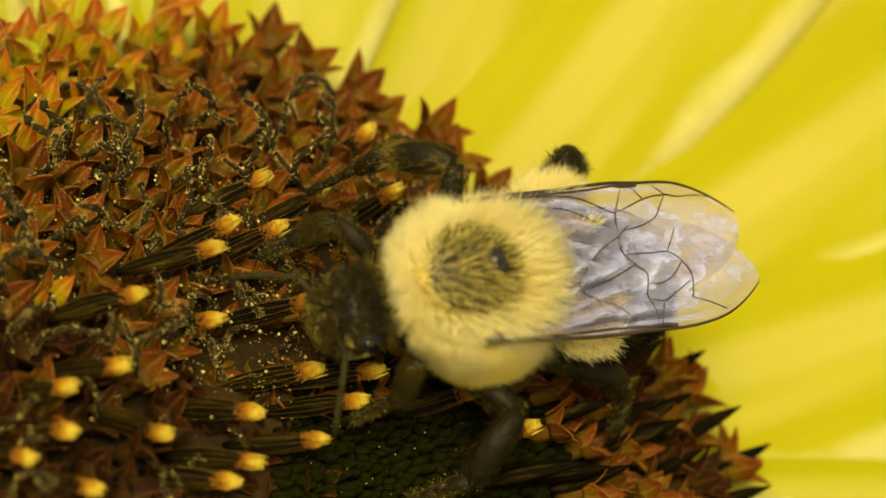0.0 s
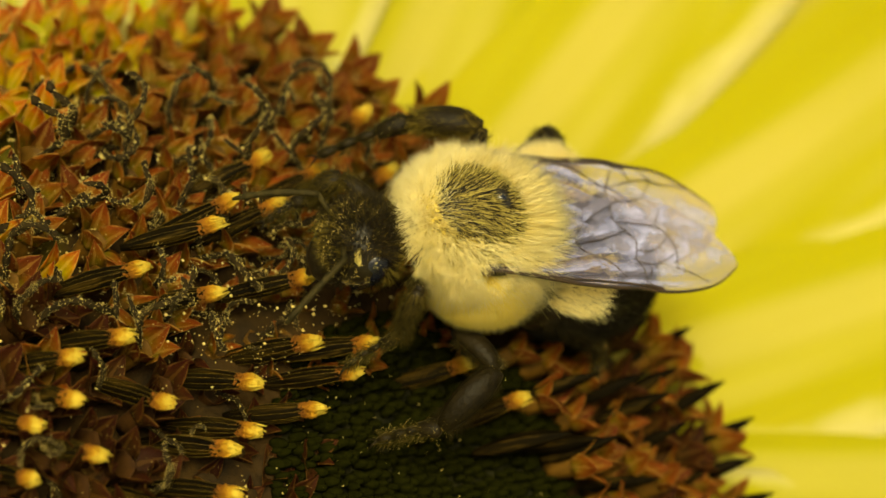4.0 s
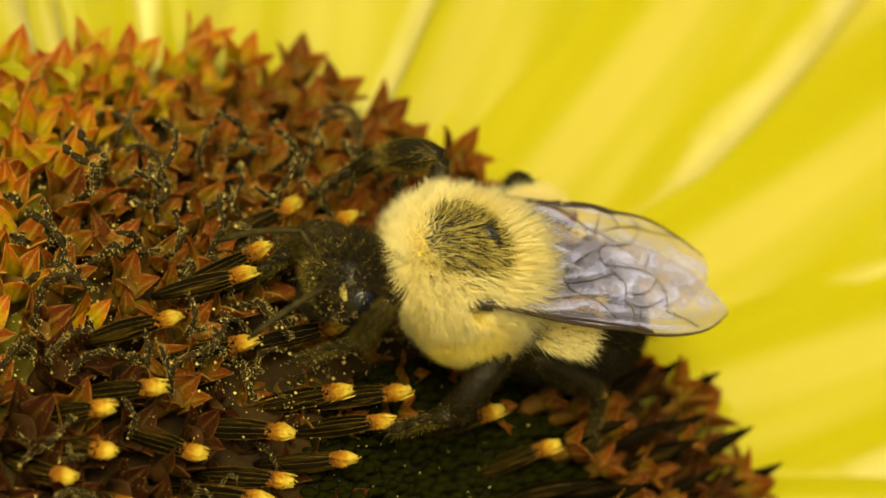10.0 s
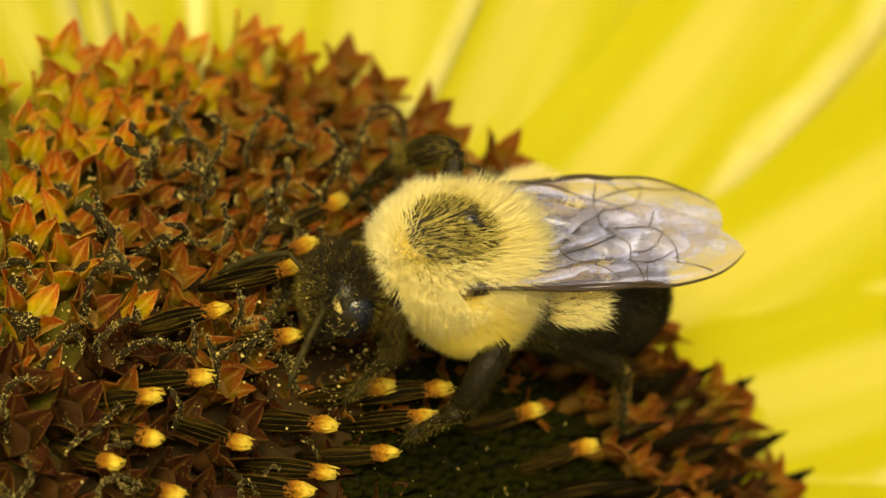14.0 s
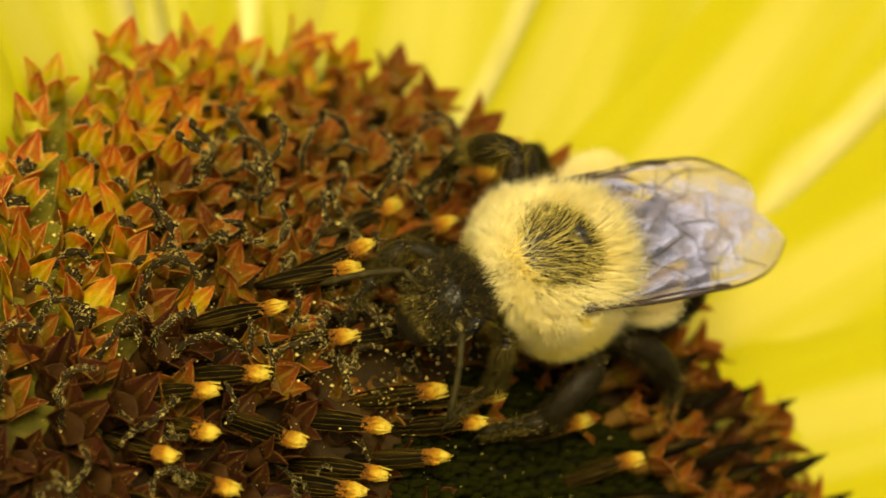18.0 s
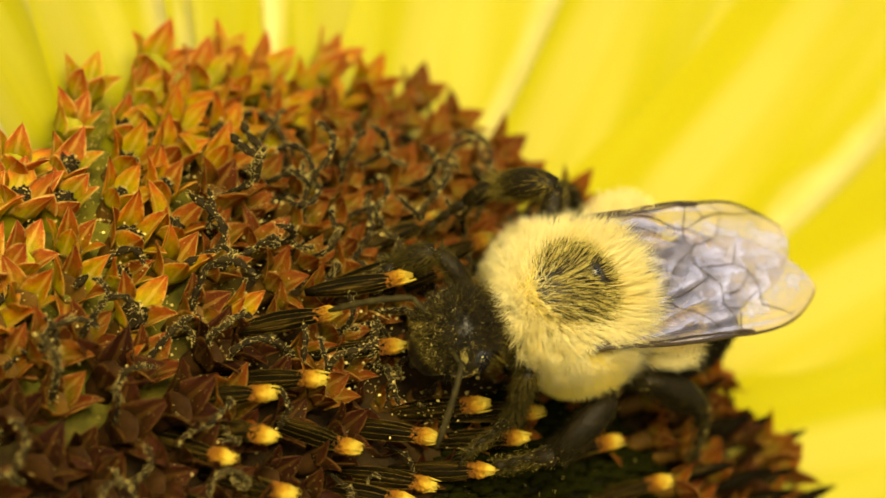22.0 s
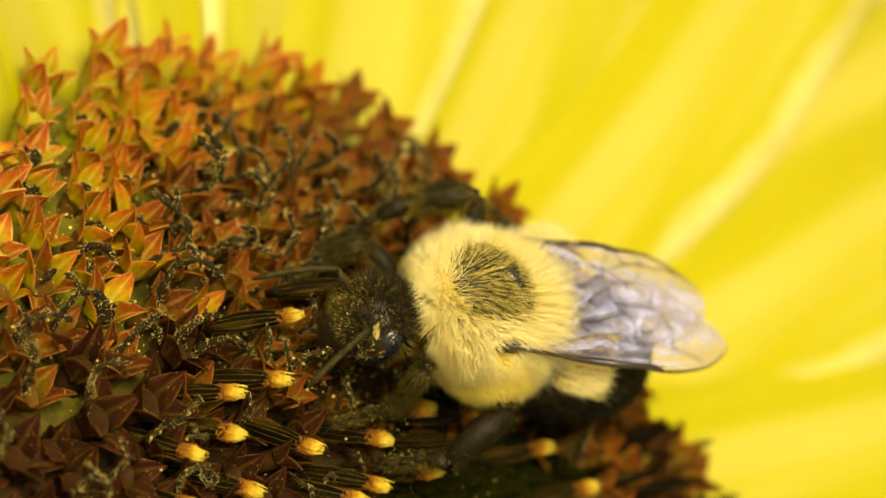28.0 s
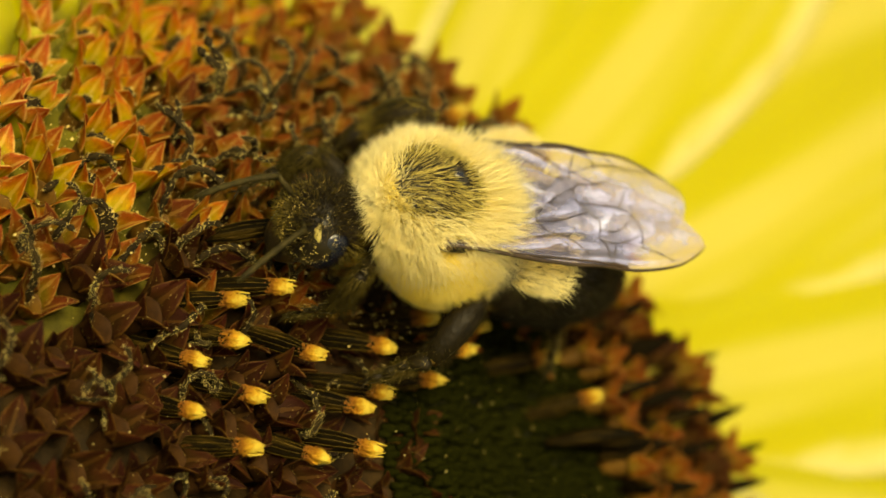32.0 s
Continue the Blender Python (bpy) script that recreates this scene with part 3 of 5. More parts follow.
def style_meshes(seed):
    """A withered dark style that rises, bends over and curls, with pollen grains sticking to it."""
    rng = random.Random(seed + 40)
    path, d, p = [], Vector((rng.uniform(-.2, .2), rng.uniform(-.2, .2), 1)).normalized(), Vector((0, 0, 0.3))
    ax = Vector((rng.uniform(-1, 1), rng.uniform(-1, 1), rng.uniform(-.3, .3))).normalized()
    steps = rng.randrange(16, 25)
    for i in range(steps):
        path.append(p.copy())
        p = p + d * 0.23
        if i > 5:
            d = Matrix.Rotation(rng.uniform(0.10, 0.42), 3, ax) @ d
            ax = (Matrix.Rotation(rng.uniform(-.7, .7), 3, d) @ ax).normalized()
            d.z = max(d.z, -0.35)
            d.normalize()
    pieces = [tube(path, [0.135 + 0.045 * math.sin(2.3 * i + seed) for i in range(steps - 1)] + [0.04], 6)]
    if rng.random() < 0.6:
        q, e, arm = path[8].copy(), Vector((rng.uniform(-1, 1), rng.uniform(-1, 1), 0.4)).normalized(), []
        ax = Vector((rng.uniform(-1, 1), rng.uniform(-1, 1), rng.uniform(-1, 1))).normalized()
        for i in range(8):
            arm.append(q.copy())
            q = q + e * 0.18
            e = Matrix.Rotation(rng.uniform(0.2, 0.5), 3, ax) @ e
        pieces.append(tube(arm, [0.10] * 7 + [0.03], 6))
        path = path + arm
    body = mesh_of("style", *merge(*pieces), STYLE)
    dots = [(q.x + rng.gauss(0, .09), q.y + rng.gauss(0, .09), q.z + rng.gauss(.03, .08)) for q in path for _ in range(19)]
    big = [dots[rng.randrange(len(dots))] for _ in range(5)]
    return body, mesh_of("pollen", *merge(grains(dots, 0.019, rng), grains(big, 0.062, rng)), GRAIN)


def crust_meshes(seed):
    """Dark crumbly rest of the style, sunk in a floret, with pollen grains on it."""
    rng = random.Random(seed + 70)
    rings, dots = [], []
    for i in range(1, 15):
        th = math.pi * i / 15
        ring = []
        for j in range(20):
            ph = 2 * math.pi * j / 20
            d = Vector((math.sin(th) * math.cos(ph), math.sin(th) * math.sin(ph), math.cos(th)))
            k = 1 + 0.55 * noise.noise(d * 2.6 + Vector((seed, 0, 0))) + 0.45 * noise.noise(d * 6.5 + Vector((0, seed, 0)))
            ring.append((0.46 * k * d.x, 0.46 * k * d.y, 0.12 + 0.42 * k * d.z))
            if d.z > -0.2:
                dots.append((ring[-1][0] * 1.04 + rng.gauss(0, .03), ring[-1][1] * 1.04 + rng.gauss(0, .03), ring[-1][2] + 0.03))
        rings.append(ring)
    rng.shuffle(dots)
    return mesh_of("crust", *ring_loft(rings), STYLE), mesh_of("pollen", *merge(grains(dots[:110], 0.020, rng), grains(dots[:6], 0.055, rng)), GRAIN)


def bud_mesh(seed):
    rng = random.Random(seed)
    rings = []
    for s in (0, 0.25, 0.5, 0.75, 0.95):
        r = 0.30 * (1 - s ** 2.4) ** 0.5 * (1 if s > 0 else 0.8) + 0.02
        rings.append([(r * (1 + 0.09 * (-1) ** j) * math.cos(2 * math.pi * j / 10), r * (1 + 0.09 * (-1) ** j) * math.sin(2 * math.pi * j / 10), s * rng.uniform(0.95, 1.05)) for j in range(10)])
    return mesh_of("bud", *ring_loft(rings), BUD)


def petal_mesh(seed, length, width):
    """A ray petal: narrow foot, lengthwise ridges, a cupped middle, a blunt point; foot at 0, along +x."""
    rng = random.Random(seed)
    nu, nv = 34, 16
    top, low = [], []
    ph = rng.uniform(0, 6)
    for i in range(nu + 1):
        s = i / nu
        w = width * 0.5 * (0.52 + 0.48 * math.sin(min(1.0, s * 2.4) * math.pi / 2)) * (1 - s ** 5) ** 0.6 + 0.05
        for j in range(nv + 1):
            t = 2 * j / nv - 1
            x = length * s * (1 - 0.02 * t * t)
            y = w * t + 1.2 * math.sin(1.6 * s + ph) * s
            z = (0.20 * math.cos(t * math.pi * 2.5 + 0.6 * math.sin(ph)) + 0.07 * math.cos(t * math.pi * 7 + ph)) * (1 - s * 0.5) + 0.9 * t * t * math.sin(ph * 3) + 3.2 * math.sin(s * 1.9) - 3.5 * s * s * s + 0.15 * math.sin(7 * s + ph) * t
            top.append((x, y, z))
            low.append((x, y, z - 0.28))
    verts, faces = top + low, []
    o = len(top)
    for i in range(nu):
        for j in range(nv):
            a = i * (nv + 1) + j
            faces.append((a, a + nv + 1, a + nv + 2, a + 1))
            faces.append((o + a, o + a + 1, o + a + nv + 2, o + a + nv + 1))
    for i in range(nu):
        for j in (0, nv):
            a, b = i * (nv + 1) + j, (i + 1) * (nv + 1) + j
            faces.append((a, o + a, o + b, b) if j == 0 else (b, o + b, o + a, a))
    for j in range(nv):
        for i in (0, nu):
            a = i * (nv + 1) + j
            faces.append((a, a + 1, o + a + 1, o + a) if i == 0 else (a + 1, a, o + a, o + a + 1))
    me = mesh_of("petal", verts, faces, PETAL)
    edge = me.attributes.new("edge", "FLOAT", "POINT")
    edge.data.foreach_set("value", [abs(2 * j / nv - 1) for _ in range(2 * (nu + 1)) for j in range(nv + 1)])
    return me


# open florets whose tips are in plain view, by the place of the tip in millimetres
OPEN_TIPS = [(-2.8, 7.6, 5.1), (-3.3, 5.9, 5.7), (-5.9, 3.5, 4.6), (-2.6, 3.5, 3.9), (1.8, 2.9, 2.9), (-0.6, 0.1, 3.2), (2.5, 0.0, 2.8), (-6.1, 0.3, 3.8), (-7.9, -0.8, 3.2), (-7.6, -2.4, 2.7), (-8.8, -3.2, 1.95),
             (-3.9, -1.7, 3.3), (0.0, -1.8, 2.5), (-1.0, -2.4, 1.9)]
MORE_TIPS = [(-1.4, 11.1), (-0.4, 8.5), (1.1, 5.2), (-6.2, -4.4), (-8.6, -5.5), (-6.1, -6.5), (-2.9, -5.8), (-0.8, -5.0), (3.4, 15.6), (4.7, 12.4), (1.2, 11.2), (4.2, 3.2), (3.9, 1.8), (9.0, 4.3),
             (15.5, 2.0), (16.6, 2.3), (19.0, 1.5), (17.9, 6.0), (13.5, 1.3), (11.9, 3.2), (20.6, 5.0), (20.0, 7.5), (20.5, 0.0)]


def build_sunflower():
    flower = tagged(new("sunflower"), "large sunflower head with yellow petals and a red-brown disc", "flower")
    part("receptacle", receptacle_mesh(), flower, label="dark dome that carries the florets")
    rng = random.Random(5)
    anthers = [anther_meshes(i) for i in range(4)]
    lobes = [lobe_mesh(i, LOBE, 1.25) for i in range(6)]
    mid_lobes = [lobe_mesh(i + 20, LOBE_MID, 1.15) for i in range(6)]
    dry_shaded_lobes = [lobe_mesh(i + 30, LOBE_DRY_SHADED, 1.35) for i in range(6)]
    old_lobes = [lobe_mesh(i + 10, LOBE_OLD, 1.3) for i in range(6)]
    cups = [cup_mesh(0, CUP), cup_mesh(1, CUP_OLD), cup_mesh(2, CUP_DRY_SHADED)]
    styles = [style_meshes(i) for i in range(9)]
    crusts = [crust_meshes(i) for i in range(5)]
    buds = [bud_mesh(i) for i in range(3)]

    taken = []

    def open_floret(x, y, z, axis, shut=False):
        body, seam, tip = anthers[rng.randrange(4)]
        m = upright((x, y, z), axis, rng.uniform(0, 6.28), rng.uniform(0.96, 1.06) * (0.78 if x > 12 else 1.0))
        tube_ob = part("open_floret", body, flower, m, "dark ridged anther tube, still shut" if shut else "dark ridged anther tube with a yellow pollen tip")
        if not shut:
            part("seams", seam, tube_ob, label="fine pale lengthwise seams")
            part("pollen_tip", tip, tube_ob)

    for k, (x, y, z) in enumerate(OPEN_TIPS + [(x, y, tip_height(x, y) + (1.2 if x > 12 else 0.2)) for x, y in MORE_TIPS]):
        a = (sunflower_axis(x, y) + Vector((rng.uniform(-.08, .08), rng.uniform(-.1, .1), rng.uniform(-.06, .06)))).normalized()
        foot = Vector((x, y, z)) - 4.1 * a
        taken.append((foot.x, foot.y))
        open_floret(foot.x, foot.y, foot.z, a, x > 12.5)

    c = 0.96
    for i in range(29, 1130):
        r = c * math.sqrt(i) * (1 + 0.00020 * i)
        th = i * 2.399963
        x, y = PIT[0] + r * math.cos(th), PIT[1] + r * math.sin(th)
        if inside(x, y) < (0.5 if x > 12 else 0.3) or y < -16:
            continue
        x, y = x + rng.uniform(-.25, .25), y + rng.uniform(-.25, .25)
        axis = sunflower_axis(x, y)
        near = min((math.hypot(x - q[0], y - q[1]) for q in taken), default=9)
        right = x > PIT[0] + 1 and y < 9 + rng.uniform(0, 4)
        mid = 5.5 < r < (18.0 if right else 11.5) and (not right or inside(x, y) > 1.2)
        if mid and y < 9 and near > (1.25 if right else 1.45) and (right or y > 9 or y < -6) and rng.random() < (0.6 if right else 0.5):
            foot = Vector((x, y, base_height(x, y) + (0.9 if right else 0.2)))
            open_floret(foot.x, foot.y, foot.z, axis, right)
            taken.append((x, y))
            near = 0.0
        if r < (5.8 if right else 5.4):
            continue
        inner = r < (10.5 if right else 12.5)
        sink = (-0.9 if not right else 0.1) if inner else 0.2
        small = (0.95 if right else 0.72) if inner else (1.0 if x > -10 else 1.12) * (1.12 if inside(x, y) < 2.2 else 1.0)
        # Colour by age, plus painted backlight at far rim and shade below y 4
        age_light = x - 0.25 * (y - 10) - 0.6 * max(0.0, y - 11) - 0.9 * min(0.0, y - 4) + rng.uniform(-2.5, 2.5)
        kind = lobes if age_light < -15.5 else (mid_lobes if age_light < -10 else (dry_shaded_lobes if right and rng.random() < 0.25 else old_lobes))
        # Near-left florets take the dark dry set, which holds the shade there
        if not right and y < 1.2 + rng.uniform(-2.5, 2.5) + 0.7 * min(0.0, x + 11):
            kind = dry_shaded_lobes
        foot = Vector((x, y, base_height(x, y) + sink + rng.uniform(-.25, .25)))
        lean = (axis * (1.0 if right else 0.35) + Vector((rng.uniform(-.10, .10), rng.uniform(-.10, .10), 0.15 if right else 0.62))).normalized()
        cup = part("spent_floret", cups[0 if kind is lobes else (2 if kind is dry_shaded_lobes else 1)], flower, upright(foot, lean, rng.uniform(0, 6.28), small * rng.uniform(0.88, 1.12)), "green floret tube with red pointed lobes")
        for k in range(5):
            if inner and not right and rng.random() < 0.2:
                continue
            a = 2 * math.pi * k / 5 + rng.uniform(-.16, .16)
            tilt = rng.uniform(-0.02, 0.24) + (0.10 if kind is old_lobes or kind is dry_shaded_lobes else 0.0) if rng.random() < 0.9 else rng.uniform(0.6, 1.1)
            lm = Matrix.Rotation(a, 4, "Z") @ Matrix.Translation((0.58 * MM, 0, 1.45 * MM)) @ Matrix.Rotation(tilt, 4, "Y") @ Matrix.Rotation(rng.uniform(-.2, .2), 4, "X")
            part("lobe", kind[rng.randrange(6)], cup, lm)
        if 9.0 < r and not right and inside(x, y) > (1.0 if x < -8 else 2.5) and y < 15 and rng.random() < (0.55 if kind is dry_shaded_lobes else 0.9):
            fresh = kind is lobes or (kind is mid_lobes and rng.random() < 0.5)
            low = fresh or kind is dry_shaded_lobes or math.hypot(x, y) > 16
            sb, sg = crusts[rng.randrange(5)] if fresh else styles[rng.randrange(9)]
            lie = rng.uniform(0, 0.3) if fresh else rng.uniform(0.2, 1.1)
            sm = Matrix.Translation((0, 0, (1.55 if fresh else (1.7 if inner else (1.1 if low else 1.35))) * MM)) @ Matrix.Diagonal((*((0.85, 0.85, 0.65) if low and not fresh else (1, 1, 1)), 1)) @ Matrix.Rotation(rng.uniform(0, 6.28), 4, "Z") @ Matrix.Rotation(lie, 4, "X")
            part("style", sb, cup, sm, "withered dark crumbly style" if fresh else "withered dark curled style")
            part("pollen", sg, cup, sm, "yellow pollen grains")

    for i in range(1, 960):
        r = 0.237 * math.sqrt(i) + rng.uniform(-.15, .15)
        x, y = PIT[0] + r * math.cos(i * 2.399963) + rng.uniform(-.16, .16), PIT[1] + r * math.sin(i * 2.399963) + rng.uniform(-.16, .16)
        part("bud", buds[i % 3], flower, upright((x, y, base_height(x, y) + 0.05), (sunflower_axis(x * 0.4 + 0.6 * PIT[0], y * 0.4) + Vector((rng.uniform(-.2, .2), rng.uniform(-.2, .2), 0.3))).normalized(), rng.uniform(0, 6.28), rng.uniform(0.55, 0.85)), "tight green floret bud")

    loose = []
    while len(loose) < 4200:
        x, y = rng.uniform(-22, 8), rng.uniform(-12, 22) if rng.random() < 0.15 else rng.uniform(1, 22)
        if inside(x, y) > 1 and math.hypot(x - PIT[0], y - PIT[1]) > 7:
            loose.append((x, y, tip_height(x, y) - rng.uniform(0.5, 2.0)))
    # Grains added in the pit stand for tiny glints on its buds
    for _ in range(90):
        a, r = rng.uniform(0, 6.28), 6.5 * math.sqrt(rng.random())
        x, y = PIT[0] + r * math.cos(a), PIT[1] + r * math.sin(a)
        loose.insert(0, (x, y, base_height(x, y) + rng.uniform(0.5, 0.9)))
    dust = part("pollen", mesh_of("pollen", *merge(grains(loose[:3700], 0.032, rng), grains(loose[3700:], 0.07, rng)), GRAIN), flower, label="loose yellow pollen grains, some as glints in the pit")
    dust["kind"] = "stuff"

    for layer, (z, lift, off) in enumerate(((-2.6, 8, 0.0), (-3.4, 6, 0.5), (-4.3, 4, 0.27), (-5.3, 3, 0.77), (-6.4, 2, 0.12))):
        for k in range(24):
            a = 2 * math.pi * (k + off + rng.uniform(-.2, .2)) / 24
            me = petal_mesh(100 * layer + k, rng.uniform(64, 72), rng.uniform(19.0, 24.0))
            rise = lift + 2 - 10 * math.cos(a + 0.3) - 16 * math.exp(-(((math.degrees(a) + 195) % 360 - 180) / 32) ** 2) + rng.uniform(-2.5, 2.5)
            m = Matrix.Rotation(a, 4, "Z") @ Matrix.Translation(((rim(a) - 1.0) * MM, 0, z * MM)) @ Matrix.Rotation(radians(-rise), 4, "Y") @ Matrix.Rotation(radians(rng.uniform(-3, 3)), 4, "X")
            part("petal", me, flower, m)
    stem_v, stem_f = tube([(0, 0, -28), (2, -4, -200), (6, -10, -500), (8, -12, -895)], [4.5, 8, 10, 13], 16)
    part("stem", mesh_of("stem", stem_v, stem_f, STEM), flower, label="green upright stem")
    return flower


# ------------------------------------------------------------------ the bumblebee


def shell_points(n, c, r, seed, keep):
    """Random points and outward ways on an ellipsoid, those that keep() accepts."""
    rs = np.random.RandomState(seed)
    d = rs.normal(size=(n, 3))
    d /= np.linalg.norm(d, axis=1, keepdims=True)
    p = np.asarray(c) + d * np.asarray(r)
    nrm = d / np.asarray(r)
    nrm /= np.linalg.norm(nrm, axis=1, keepdims=True)
    k = keep(p, rs)
    return p[k], nrm[k]


def build_wing(bee, name, base, tip, chord, side, droop, haze, label):
    """A wing: thin rippled film with raised veins; base and tip in the bee's space, chord in millimetres towards the hind edge."""
    base, tip = Vector(base), Vector(tip)
    ax = (tip - base)
    L = ax.length
    ax.normalize()
    back = Vector((0, -side, 0)) - ax * Vector((0, -side, 0)).dot(ax)
    back.normalize()
    up = ax.cross(back) * side
    if up.z < 0:
        up = -up
    apex = 0.36 * chord

    def at(s, t, lift=0.0):
        lead = -0.25 * math.sin(s * math.pi) + (apex * ((s - 0.70) / 0.30) ** 2.4 if s > 0.70 else 0.0)
        if s < 0.62:
            q = s / 0.62
            hind = 0.35 + (chord - 0.35) * q * q * (3 - 2 * q)
        else:
            hind = apex + (chord - apex) * max(0.0, 1 - ((s - 0.62) / 0.38) ** 2.3) ** 0.58
        y = lead + t * max(0.01, hind - lead)
        z = 0.15 * math.sin(t * 15.0 + 5 * s + 2 * side) * min(1, 3 * s) * min(1.0, 3.3 * (1 - s)) + 0.08 * math.sin(26 * s - 6 * t) * max(0.0, min(1.0, 4 * (s - 0.35))) * max(0.0, 1 - s) * 2 - droop * s * s + 0.3 * t * (1 - t) + 0.09 * math.sin(15 * s + 7 * t) * min(1, 3 * s) * (1 - s) - 0.25 * t * s
        return base + ax * (L * s) + back * y + up * (z + lift)

    def sheen_mask(s, t):
        """Strength of the painted sky sheen: pleats that fan out from the root, cross folds in the outer half, a clear
        strip behind the front edge.
        """
        w = 0.25 * noise.noise(Vector((9 * s, 5 * t, 3 * side))) + 0.12 * noise.noise(Vector((24 * s, 14 * t, side)))
        fan = 1 - (4.4 * t + 0.5 * s + w * 0.9) % 1.0
        fold = (6.2 * s - 2.0 * t + 1.5 * w) % 1.0
        k = max(0.0, min(1.0, (s - 0.52 + 0.10 * t) / 0.10))
        v = (0.04 + 0.96 * fan ** 1.7) * (1 - k) + (0.36 + 0.64 * fold ** 1.2) * k
        front = max(0.0, min(1.0, (t - 0.10) / 0.08))
        line = math.exp(-((t - 0.065) / 0.022) ** 2) * max(0.0, min(1.0, 6 * (s - 0.12))) * 0.8
        v = v * (0.06 + 0.94 * front) + line * (1 - front)
        v *= 1.0 - 0.45 * max(0.0, min(1.0, (t - 0.86) / 0.12)) * k
        if s > 0.70:
            v *= 1.0 - 0.55 * max(0.0, min(1.0, (0.34 - t) / 0.2)) * min(1.0, (s - 0.70) / 0.08)
        return max(0.0, min(1.0, v + 0.3 * w)) * min(1.0, 0.25 + 3.0 * s)

    nu, nv = 76, 40
    sky_sheen = []
    verts, faces = [], []
    for lift in (0.012, -0.012):
        for i in range(nu + 1):
            for j in range(nv + 1):
                u = 0.985 * math.sin(i / nu * math.pi / 2) ** 0.9
                verts.append(at(u, j / nv, lift))
                # haze sets how much sheen is painted on each wing
                sky_sheen.append(1 - math.sqrt(1 - 0.94 * haze * sheen_mask(u, j / nv)))
    o = (nu + 1) * (nv + 1)
    for i in range(nu):
        for j in range(nv):
            a = i * (nv + 1) + j
            faces.append((a, a + 1, a + nv + 2, a + nv + 1))
            faces.append((o + a, o + a + nv + 1, o + a + nv + 2, o + a + 1))
    me = mesh_of(name, verts, faces, WING)
    me.attributes.new("sky_sheen", "FLOAT", "POINT").data.foreach_set("value", sky_sheen)
    film = part(name, me, bee, label=label)

    def vein(pts, r0, r1):
        path = []
        p = [Vector(q) for q in (pts[0], *pts, pts[-1])]
        for k in range(1, len(p) - 2):
            a, b, c, d = p[k - 1:k + 3]
            for j in range(6):
                q = j / 6
                w = b + 0.5 * q * (c - a) + q * q * (a - 2.5 * b + 2 * c - 0.5 * d) + q ** 3 * (1.5 * (b - c) + 0.5 * (d - a))
                path.append(at(max(0.0, min(0.98, w.x)), max(0.0, min(1.0, w.y)), 0.02))
        path.append(at(*pts[-1], 0.02))
        m = len(path) - 1
        return tube(path, [(r0 + (r1 - r0) * k / m) * min(1.0, 0.25 + k / 6) for k in range(m + 1)], 5)

    lead = merge(vein([(0, 0.0), (0.25, 0.0), (0.5, 0.0), (0.7, 0.0), (0.84, 0.0), (0.93, 0.0), (0.98, 0.0)], 0.11, 0.025), vein([(0, 0.14), (0.25, 0.09), (0.45, 0.06), (0.60, 0.02)], 0.08, 0.05))
    part("leading_vein", mesh_of("vein", *lead, VEIN), film)
    part("wing_spot", mesh_of("vein", *vein([(0.55, 0.03), (0.60, 0.035), (0.65, 0.02)], 0.10, 0.09), VEIN), film, label="dark thickened spot on the front edge")
    # long veins, then the closed cells of the outer half
    runs = [[(0.0, 0.30), (0.10, 0.48), (0.21, 0.70), (0.29, 0.76), (0.35, 0.72)], [(0.35, 0.72), (0.355, 0.60), (0.44, 0.30), (0.51, 0.10)], [(0.35, 0.72), (0.44, 0.86), (0.54, 0.90)],
            [(0.0, 0.70), (0.18, 0.92), (0.36, 0.97)], [(0.54, 0.90), (0.535, 0.72), (0.56, 0.60), (0.595, 0.50), (0.59, 0.40), (0.57, 0.28), (0.585, 0.06)],
            [(0.535, 0.72), (0.62, 0.68), (0.685, 0.68), (0.72, 0.58), (0.75, 0.44), (0.74, 0.30), (0.73, 0.25), (0.77, 0.18), (0.83, 0.05)],
            [(0.59, 0.42), (0.64, 0.41), (0.68, 0.46), (0.72, 0.58)], [(0.57, 0.28), (0.615, 0.23), (0.67, 0.30), (0.74, 0.41)], [(0.615, 0.23), (0.60, 0.12), (0.595, 0.03)],
            [(0.355, 0.60), (0.46, 0.56), (0.56, 0.60)], [(0.685, 0.68), (0.72, 0.80), (0.74, 0.92)], [(0.54, 0.90), (0.58, 0.96)]] if side > 0 else [
            [(0.0, 0.30), (0.20, 0.16), (0.40, 0.13), (0.56, 0.26)], [(0.0, 0.50), (0.20, 0.34), (0.39, 0.27), (0.54, 0.45)], [(0.0, 0.75), (0.2, 0.70), (0.36, 0.66), (0.54, 0.62)], [(0.585, 0.06), (0.56, 0.26), (0.54, 0.45), (0.54, 0.62), (0.52, 0.80)],
            [(0.56, 0.26), (0.67, 0.14), (0.75, 0.11), (0.80, 0.12), (0.90, 0.02)], [(0.62, 0.03), (0.67, 0.14)], [(0.70, 0.02), (0.75, 0.11)], [(0.54, 0.45), (0.63, 0.40), (0.70, 0.30), (0.75, 0.11)]]
    for r in runs:
        part("cross_vein", mesh_of("vein", *vein(r, 0.038, 0.026), VEIN), film)
    return film


